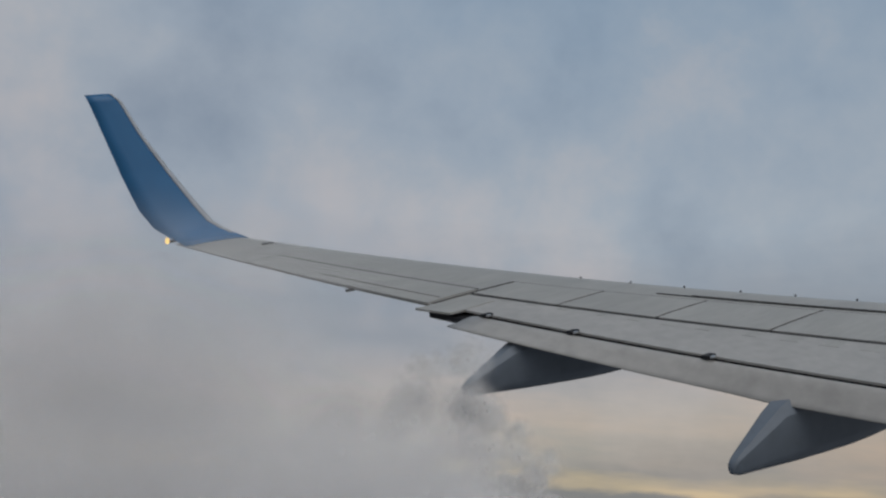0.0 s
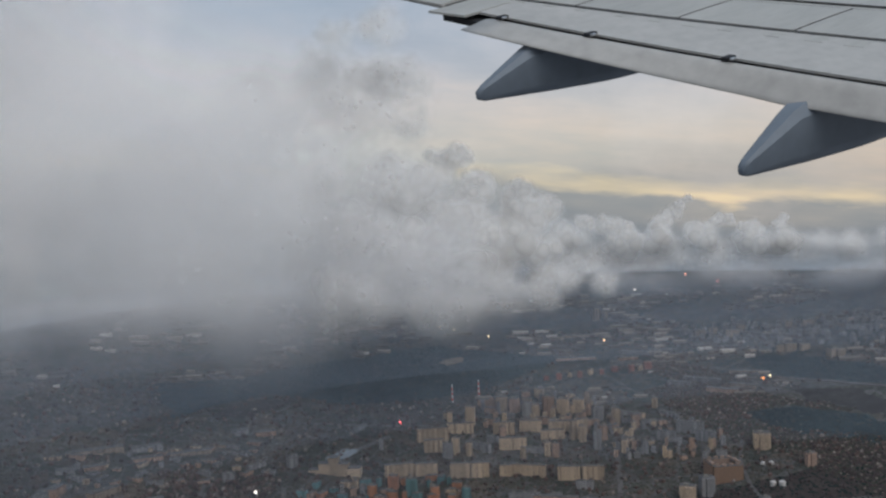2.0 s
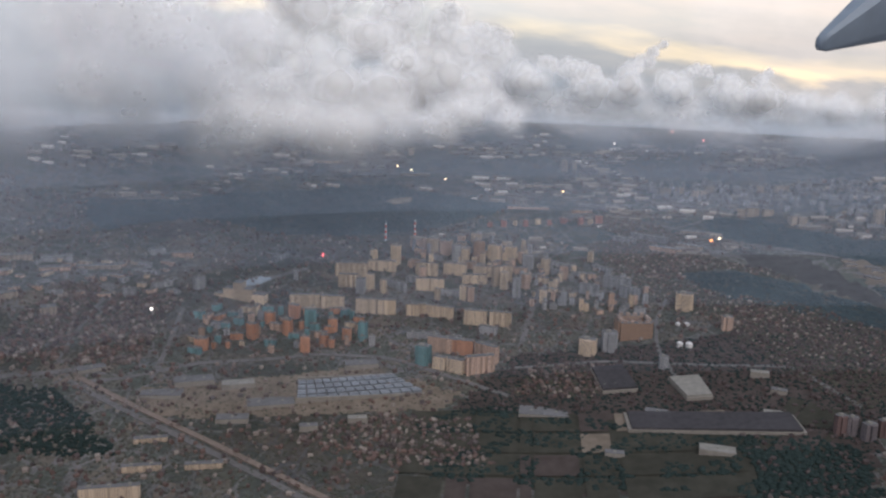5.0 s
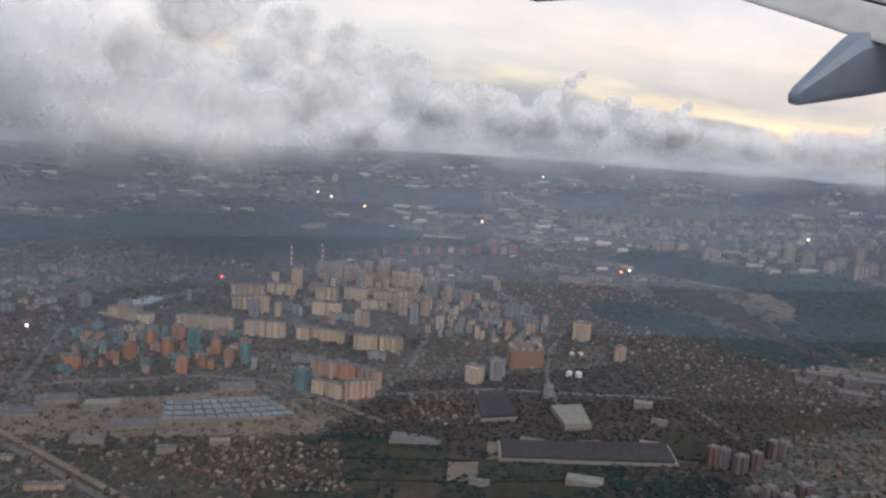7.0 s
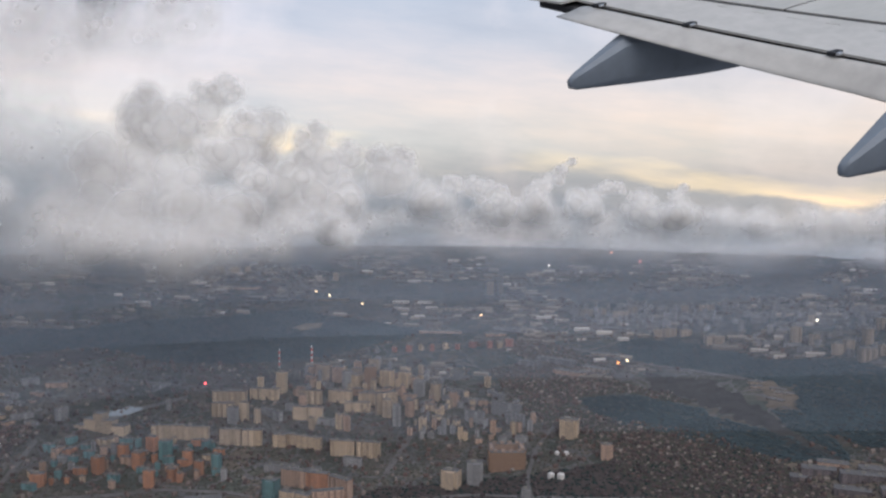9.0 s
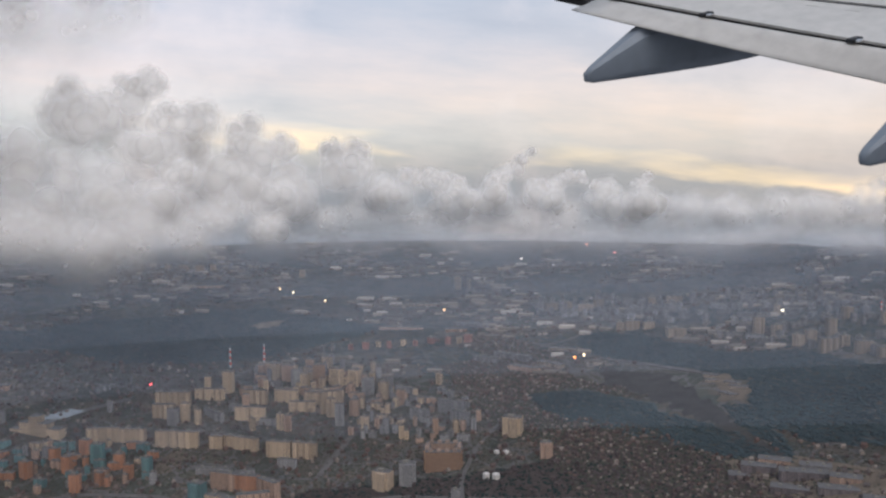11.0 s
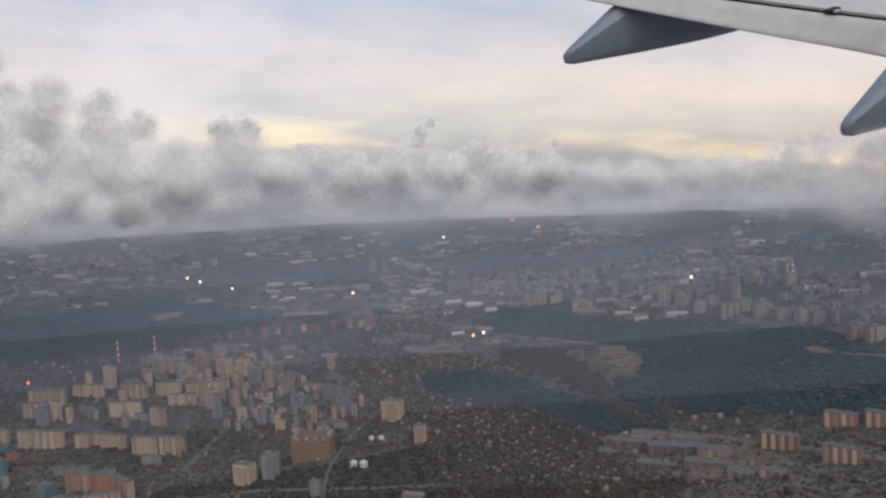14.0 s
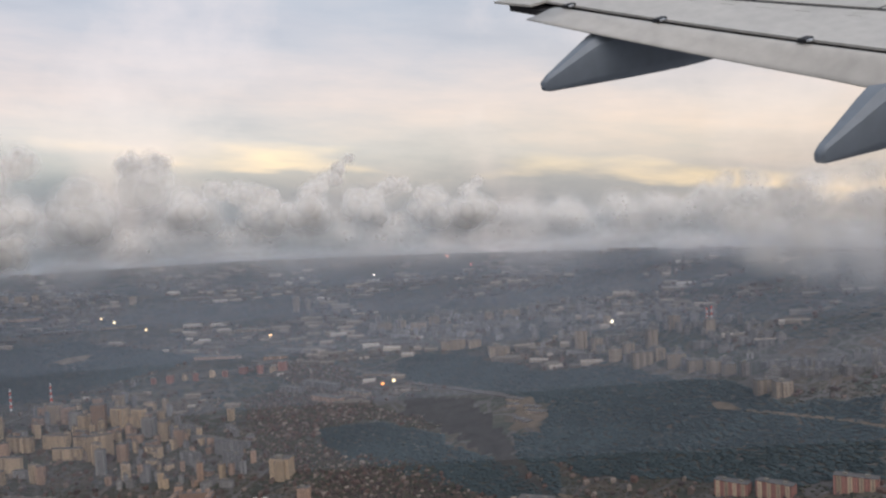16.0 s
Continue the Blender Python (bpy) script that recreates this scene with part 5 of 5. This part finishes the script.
# a shed roofed in a grid of rooflights
(ax, ay), (bx, by), (cx, cy), (dx, dy) = GREENHOUSE
gh = new("market_hall")
gh.matrix_world = pose(0, 0, 0)
for i in range(12):
    for j in range(4):
        def corner(s, t):
            return ((ax + (bx - ax) * s) * (1 - t) + (dx + (cx - dx) * s) * t, (ay + (by - ay) * s) * (1 - t) + (dy + (cy - dy) * s) * t)
        p = [corner((i + a) / 12, (j + b) / 4) for a, b in ((0.06, 0.12), (0.94, 0.12), (0.94, 0.88), (0.06, 0.88))]
        bm = bmesh.new()
        lo = [bm.verts.new((q[0], q[1], land(*q) - 0.004)) for q in p]
        hi = [bm.verts.new((q[0], q[1], land(*q) + 0.0055)) for q in p]
        ridge = [bm.verts.new(((a.co + b.co) / 2) + Vector((0, 0, 0.0022))) for a, b in ((hi[0], hi[3]), (hi[1], hi[2]))]
        for k in range(4):
            bm.faces.new((lo[k], lo[(k + 1) % 4], hi[(k + 1) % 4], hi[k]))
        bm.faces.new((hi[0], hi[1], ridge[1], ridge[0]))
        bm.faces.new((ridge[0], ridge[1], hi[2], hi[3]))
        bm.faces.new((hi[0], ridge[0], hi[3]))
        bm.faces.new((hi[1], hi[2], ridge[1]))
        part("roof_bay", bm, GLASS_ROOF, gh)
for (px, py), (qx, qy) in (((ax, ay), (bx, by)), ((dx, dy), (cx, cy))):
    w = math.hypot(qx - px, qy - py)
    o = child("end_wall", w * 1.02, 0.003, 0.0105, SHED_WALL, gh, ((px + qx) / 2, (py + qy) / 2, land((px + qx) / 2, (py + qy) / 2) - 0.004), "pale end wall")
    o.rotation_euler = (0, 0, math.atan2(qy - py, qx - px))
tagged(gh, "wide grey market hall under rows of rooflights", "market hall")


def drum(r, h, seg=16, r2=None):
    bm = bmesh.new()
    bmesh.ops.create_cone(bm, cap_ends=True, segments=seg, radius1=r, radius2=r if r2 is None else r2, depth=h)
    bmesh.ops.translate(bm, vec=(0, 0, h / 2), verts=bm.verts)
    return bm


for x, y, w, h in TANKS:
    tk = new("storage_tank")
    tk.location = (x, y, sunk(x, y, w / 2))
    part("shell", drum(w / 2, h), WHITE_WALL, tk)
    o = part("cap", drum(w / 2 * 1.02, h * 0.3, 16, w * 0.12), WHITE_WALL, tk)
    o.location = (0, 0, h)
    tagged(tk, "round white storage tank with a shallow cap", "tank", "storage tanks")


def stack(name, x, y, r, h, n, label, cat):
    st = new(name)
    st.location = (x, y, land(x, y) - 0.001)
    for i in range(n):
        a, b = r * (1 - 0.35 * i / n), r * (1 - 0.35 * (i + 1) / n)
        o = part("band", drum(a, h / n, 10, b), RED_PAINT if i % 2 else WHITE_WALL, st, "red painted band" if i % 2 else "white painted band")
        o.location = (0, 0, h / n * i)
    return tagged(st, label, cat)


for x, y, w, h in CHIMNEYS:
    stack("chimney", x, y, 0.0022, h, 7, "tall red and white banded boiler chimney", "chimney")
for x, y, w, h in MASTS:
    stack("radio_mast", x, y, 0.0018, h, 8, "distant red and white banded mast", "mast")


# ---- roads, bare ground and open patches ----
def ribbon(name, pts, width, mat, label, lift=0.0012):
    dense = []
    for (x0, y0), (x1, y1) in zip(pts, pts[1:]):
        n = max(2, int(math.hypot(x1 - x0, y1 - y0) / 0.015))
        dense += [(x0 + (x1 - x0) * i / n, y0 + (y1 - y0) * i / n) for i in range(n)]
    dense.append(pts[-1])
    for _ in range(3):
        dense = [dense[0]] + [((a[0] + b[0] * 2 + c[0]) / 4, (a[1] + b[1] * 2 + c[1]) / 4) for a, b, c in zip(dense, dense[1:], dense[2:])] + [dense[-1]]
    secs = []
    for i, (x, y) in enumerate(dense):
        a, b = dense[max(0, i - 1)], dense[min(len(dense) - 1, i + 1)]
        k = math.hypot(b[0] - a[0], b[1] - a[1]) or 1
        ux, uy = -(b[1] - a[1]) / k * width / 2, (b[0] - a[0]) / k * width / 2
        p, q = (x - ux, y - uy), (x + ux, y + uy)
        secs.append([(*p, land(*p) - 0.002), (*p, land(*p) + lift), (*q, land(*q) + lift), (*q, land(*q) - 0.002)])
    ob = part(name, loft(secs), mat)
    return tagged(ob, label, "road", kind="structure")


for pts, width, mat, label in ((ROADS_1, 0.010, ASPHALT, "wide grey main road"), (ROADS_2, 0.009, ASPHALT, "grey road round a goods yard"), (ROADS_3, 0.010, ASPHALT, "wide straight avenue"),
                               (ROADS_4, 0.007, ASPHALT, "curving pale road"), (ROADS_5, 0.007, ASPHALT, "long cross road"), (ROADS_6, 0.010, ASPHALT, "distant main road"),
                               (ROADS_7, 0.009, SANDY, "pale road at the edge of the woods"), (ROADS_8, 0.006, ASPHALT, "road along the woods"), (ROADS_9, 0.009, ASPHALT, "straight street"),
                               (ROADS_10, 0.006, ASPHALT, "distant pale road"), (ROADS_11, 0.006, SANDY, "pale track through a wood"), (ROADS_12, 0.012, ASPHALT, "wide grey road beside a pond"), (ROADS_13, 0.012, ASPHALT, "grey road along a park"), (ROADS_14, 0.007, ASPHALT, "straight tree-lined street"), (PATHS, 0.004, SANDY, "narrow pale lane")):
    ribbon("road", pts, width, mat, label)
rail = [(x + 0.012, y + 0.012) for x, y in ROADS_1]
ribbon("railway", rail, 0.009, TRACK, "rusty brown railway track bed", 0.0016)


def sheet(name, poly, mat, label, lift=0.0016):
    """A patch of ground laid over the land, following it."""
    rnd = random.Random(len(label))
    xs, ys = [p[0] for p in poly], [p[1] for p in poly]
    n = 44
    sx, sy = (max(xs) - min(xs)) / n, (max(ys) - min(ys)) / n
    bm = bmesh.new()
    grid = {}
    for i in range(n):
        for j in range(n):
            x, y = min(xs) + (i + 0.5) * sx, min(ys) + (j + 0.5) * sy
            k = 0.012 * noise.noise(Vector((x * 40, y * 40, 0)))
            if inside(x + k, y + k, poly):
                quad = []
                for a, b in ((0, 0), (1, 0), (1, 1), (0, 1)):
                    key = (i + a, j + b)
                    if key not in grid:
                        px, py = min(xs) + key[0] * sx, min(ys) + key[1] * sy
                        grid[key] = bm.verts.new((px, py, land(px, py) + lift))
                    quad.append(grid[key])
                bm.faces.new(quad)
    return tagged(part(name, bm, mat), label, "ground", kind="structure")


def parcels(quad, nx, ny, seed):
    """Fields and plots side by side, each a patch of its own, with a hedge left between."""
    (ax, ay), (bx, by), (cx, cy), (dx, dy) = quad
    rnd = random.Random(seed)
    cuts = [0.0] + sorted(rnd.uniform(0.08, 0.92) for _ in range(nx - 1)) + [1.0]
    for i in range(nx):
        for j in range(ny):
            def at(s, t):
                return ((ax + (bx - ax) * s) * (1 - t) + (dx + (cx - dx) * s) * t, (ay + (by - ay) * s) * (1 - t) + (dy + (cy - dy) * s) * t)
            bm = bmesh.new()
            n = 6
            vs = [[bm.verts.new((*q, land(*q) + 0.0022)) for q in (at(cuts[i] + (cuts[i + 1] - cuts[i]) * (0.05 + 0.9 * a / n), (j + 0.06 + 0.88 * b / n) / ny) for b in range(n + 1))] for a in range(n + 1)]
            for a in range(n):
                for b in range(n):
                    bm.faces.new((vs[a][b], vs[a + 1][b], vs[a + 1][b + 1], vs[a][b + 1]))
            kind = rnd.choice((GRASSY, GRASSY, SANDY, SOIL_AND_DIMMER, GRASSY, SOIL_AND_DIMMER))
            tagged(part("field", bm, kind), "flat plot of dull grass or soil", "field", kind="structure")


parcels(FIELDS, 7, 5, 7)
parcels(FIELDS_B, 3, 2, 8)
# the next three dark sheets are added to dim the near ground
sheet("garden_dimmer", HOUSES_C, SOIL_AND_DIMMER, "dark garden soil between small houses", 0.0005)
sheet("near_dimmer", NEAR_DARK, SOIL_AND_DIMMER, "dark damp meadow and soil", 0.0003)
sheet("grove_dimmer", GROVE_B, GRASSY, "dark grass under allotment trees", 0.0006)
sheet("sandy_ground", SAND, SANDY, "bare pale building ground")
sheet("clearing", CLEARING, SANDY, "pale clearing with bare soil in a wood")
sheet("clearing", CLEARING_B, SANDY, "pale clearing beside a track")
sheet("brown_field", BROWN_FIELD, FALLOW_SOIL, "dull brown field between woods")
sheet("fallow_land", FALLOW, FALLOW_SOIL, "rough brown fallow land", 0.0008)
sheet("pond", POND, WATER, "pale still pond beside a road")
sheet("park", PARK, GRASSY, "dark park grass under trees", 0.0006)
sheet("works_yard", YARD, SANDY, "bare brown works yard", 0.0010)
sheet("goods_yard", RAIL_YARD, SANDY, "worn goods yard beside the tracks", 0.0008)


# ---- woods, gardens and low houses ----
def scatter(name, places, size, mat, label, category, seed, shape="tree", tall=1.0):
    """Many small clumps or houses, joined into one mesh."""
    rnd = random.Random(seed)
    vs, fs = [], []
    for x, y in places:
        r = size * rnd.uniform(0.6, 1.35)
        z = land(x, y)
        o = len(vs)
        a = rnd.uniform(0, math.pi)
        if shape == "tree":
            h = r * rnd.uniform(0.4, 0.8) * tall
            for lev, rr in ((-0.2, 0.9), (0.45, 1.0), (0.85, 0.55)):
                for k in range(5):
                    b = a + k * 2 * math.pi / 5
                    q = r * rr * rnd.uniform(0.75, 1.2)
                    vs.append((x + math.cos(b) * q, y + math.sin(b) * q, z + h * lev))
            vs.append((x, y, z + h * 1.08))
            for lev in (0, 5):
                for k in range(5):
                    fs.append((o + lev + k, o + lev + (k + 1) % 5, o + lev + 5 + (k + 1) % 5, o + lev + 5 + k))
            for k in range(5):
                fs.append((o + 10 + k, o + 10 + (k + 1) % 5, o + 15))
        else:
            w, d, h = r, r * rnd.uniform(0.55, 0.9), r * rnd.uniform(0.35, 0.6)
            if shape == "shed":
                w, d, h, a = r * rnd.uniform(2.0, 6.5), r * rnd.uniform(0.8, 1.8), r * 0.55, rnd.uniform(-0.25, 0.2)
            ca, sa = math.cos(a), math.sin(a)
            for zz in (-0.002, h):
                for dx, dy in ((-w, -d), (w, -d), (w, d), (-w, d)):
                    vs.append((x + (dx * ca - dy * sa) / 2, y + (dx * sa + dy * ca) / 2, z + zz))
            for dx in (-w, w):
                vs.append((x + dx * ca / 2, y + dx * sa / 2, z + h * 1.7))
            fs += [(o, o + 1, o + 5, o + 4), (o + 2, o + 3, o + 7, o + 6), (o + 1, o + 2, o + 6, o + 9, o + 5), (o + 3, o, o + 4, o + 8, o + 7), (o + 4, o + 5, o + 9, o + 8), (o + 6, o + 7, o + 8, o + 9)]
    me = bpy.data.meshes.new(name)
    me.from_pydata(vs, [], fs)
    me.materials.append(mat)
    if shape == "tree":
        me.shade_smooth()
    return tagged(new(name, me), label, category, kind="stuff")


def fill(poly, pitch, seed, jitter=0.8):
    rnd = random.Random(seed)
    xs, ys = [p[0] for p in poly], [p[1] for p in poly]
    got = []
    y = min(ys)
    while y < max(ys):
        x = min(xs)
        while x < max(xs):
            px, py = x + rnd.uniform(-1, 1) * pitch * jitter, y + rnd.uniform(-1, 1) * pitch * jitter
            e = 0.012 * noise.noise(Vector((px * 22, py * 22, 3)))
            if inside(px + e, py + e, poly):
                got.append((px, py))
            x += pitch
        y += pitch
    return got


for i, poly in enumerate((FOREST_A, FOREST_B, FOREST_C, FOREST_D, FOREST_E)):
    scatter("woodland", fill(poly, 0.0042, 40 + i, 1.3), 0.0050, WOOD, "dark dense wood tinted with bluish haze", "woodland", 50 + i, tall=0.14)
# darker copy of the house roofs, also there to dim the near land
DIMMED_HOUSE = plain("dimmed_near_roofs", (0.060, 0.047, 0.045), 0.9, 0.0, 160, 0.5, 0.03)
for i, (poly, pitch, size) in enumerate(((HOUSES_A, 0.0098, 0.0040), (HOUSES_B, 0.0066, 0.0038), (HOUSES_C, 0.0098, 0.0040), (HOUSES_G, 0.0098, 0.0042), (HOUSES_D, 0.0085, 0.0058), (HOUSES_E, 0.0066, 0.0038), (HOUSES_F, 0.0085, 0.0055), (BRICK_VILLAGE, 0.0085, 0.0066), (BRICK_VILLAGE_B, 0.0085, 0.0066))):
    scatter("low_houses", fill(poly, pitch, 60 + i), size, DIMMED_HOUSE if poly is HOUSES_C else HOUSE, "small brown and pale roofed houses in gardens", "houses", 70 + i, "house")
    scatter("garden_trees", fill(poly, pitch * 0.6, 80 + i, 1.2), 0.0026, SCRUB, "dull trees between small houses", "trees", 90 + i)
for i, poly in enumerate((GROVE_A, GROVE_B, GROVE_C, PARK)):
    scatter("grove", [p for p in fill(poly, 0.0062, 120 + i) if not inside(*p, FIELDS) or noise.noise(Vector((p[0] * 16, p[1] * 30, 5))) > -0.02], 0.0046, SCRUB if poly is PARK else DIMMED_SCRUB, "dark grove of allotment trees", "trees", 130 + i)
CITY = [(-0.85, 1.2), (0.75, 0.95), (1.46, 1.28), (1.53, 1.71), (0.84, 1.70), (0.70, 2.04), (-0.09, 2.17), (-0.88, 2.14)]
WOODS = (FOREST_A, FOREST_B, FOREST_C, FOREST_D, FOREST_E, PARK)
streets = [p for p in fill(CITY, 0.0070, 101, 1.3) if not any(inside(*p, w) for w in WOODS)]
scatter("street_trees", [p for p in streets if not inside(*p, NEAR_DARK) and not inside(*p, FIELDS)], 0.0022, SCRUB, "dull green and brown street trees", "trees", 102, tall=0.8)
scatter("street_trees", [p for p in streets if inside(*p, NEAR_DARK) and not inside(*p, FIELDS)], 0.0026, DIMMED_SCRUB, "dark trees between allotments and sheds", "trees", 109)
low = [p for p in fill(CITY, 0.018, 103, 1.3) if not any(inside(*p, w) for w in WOODS + (FIELDS,))]
scatter("small_buildings", [p for p in low if inside(*p, NEAR_DARK)], 0.0055, DIMMED_HOUSE, "dull roofed sheds among allotments", "houses", 110, "house")
scatter("small_buildings", [p for p in low if not inside(*p, NEAR_DARK)], 0.0058, HOUSE, "scattered small sheds and houses", "houses", 104, "house")
OUTER = [(-1.1, 2.0), (-0.1, 2.17), (0.70, 2.06), (1.0, 2.05), (1.7, 1.75), (1.9, 2.4), (1.2, 2.85), (0.4, 3.05), (-0.4, 2.9), (-1.2, 2.4)]
outer = [p for p in fill(OUTER, 0.0125, 105, 1.3) if not any(inside(*p, w) for w in WOODS)]
built = [p for p in outer if noise.noise(Vector((p[0] * 4.5, p[1] * 7, 9))) > -0.02]
scatter("distant_buildings", [p for i, p in enumerate(built) if i % 2], 0.0050, HOUSE, "distant specks of low buildings", "houses", 106, "house")
scatter("distant_sheds", [p for i, p in enumerate(built) if i % 8 == 0], 0.0060, FAR_ROOF, "long pale roofs of distant works and stores", "sheds", 111, "shed")
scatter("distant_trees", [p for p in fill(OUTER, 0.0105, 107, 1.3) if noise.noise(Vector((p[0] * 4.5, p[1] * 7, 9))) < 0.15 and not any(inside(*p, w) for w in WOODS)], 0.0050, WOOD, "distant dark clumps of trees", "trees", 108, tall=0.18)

# ---- lamps that shine in the dusk ----
LAMP_COLORS = ((1.0, 0.85, 0.7), (1.0, 0.35, 0.2), (1.0, 0.25, 0.2), (1.0, 0.6, 0.3), (1.0, 0.12, 0.12), (1.0, 0.35, 0.1), (1.0, 0.8, 0.5), (1.0, 0.9, 0.8), (1.0, 0.7, 0.4), (1.0, 0.8, 0.5), (1.0, 0.7, 0.4), (1.0, 0.9, 0.7))
for i, ((x, y, w, h), c) in enumerate(zip(LAMPS + LAMPS_B, LAMP_COLORS)):
    k = Mat("lit_lamp")
    k.set(c, 0.4)
    k.p.inputs["Emission Color"].default_value = (*c, 1)
    k.p.inputs["Emission Strength"].default_value = 3.0
    lp = new("area_lamp")
    lp.location = (x, y, land(x, y))
    part("pole", drum(0.0006, 0.012, 6), ROOF, lp)
    bm = bmesh.new()
    bmesh.ops.create_icosphere(bm, subdivisions=1, radius=w * 0.55)
    o = part("lamp_head", bm, k.m, lp, "shining lamp head")
    o.location = (0, 0, 0.012)
    tagged(lp, "lone lit lamp on a dark pole", "lamp", "lit lamps")
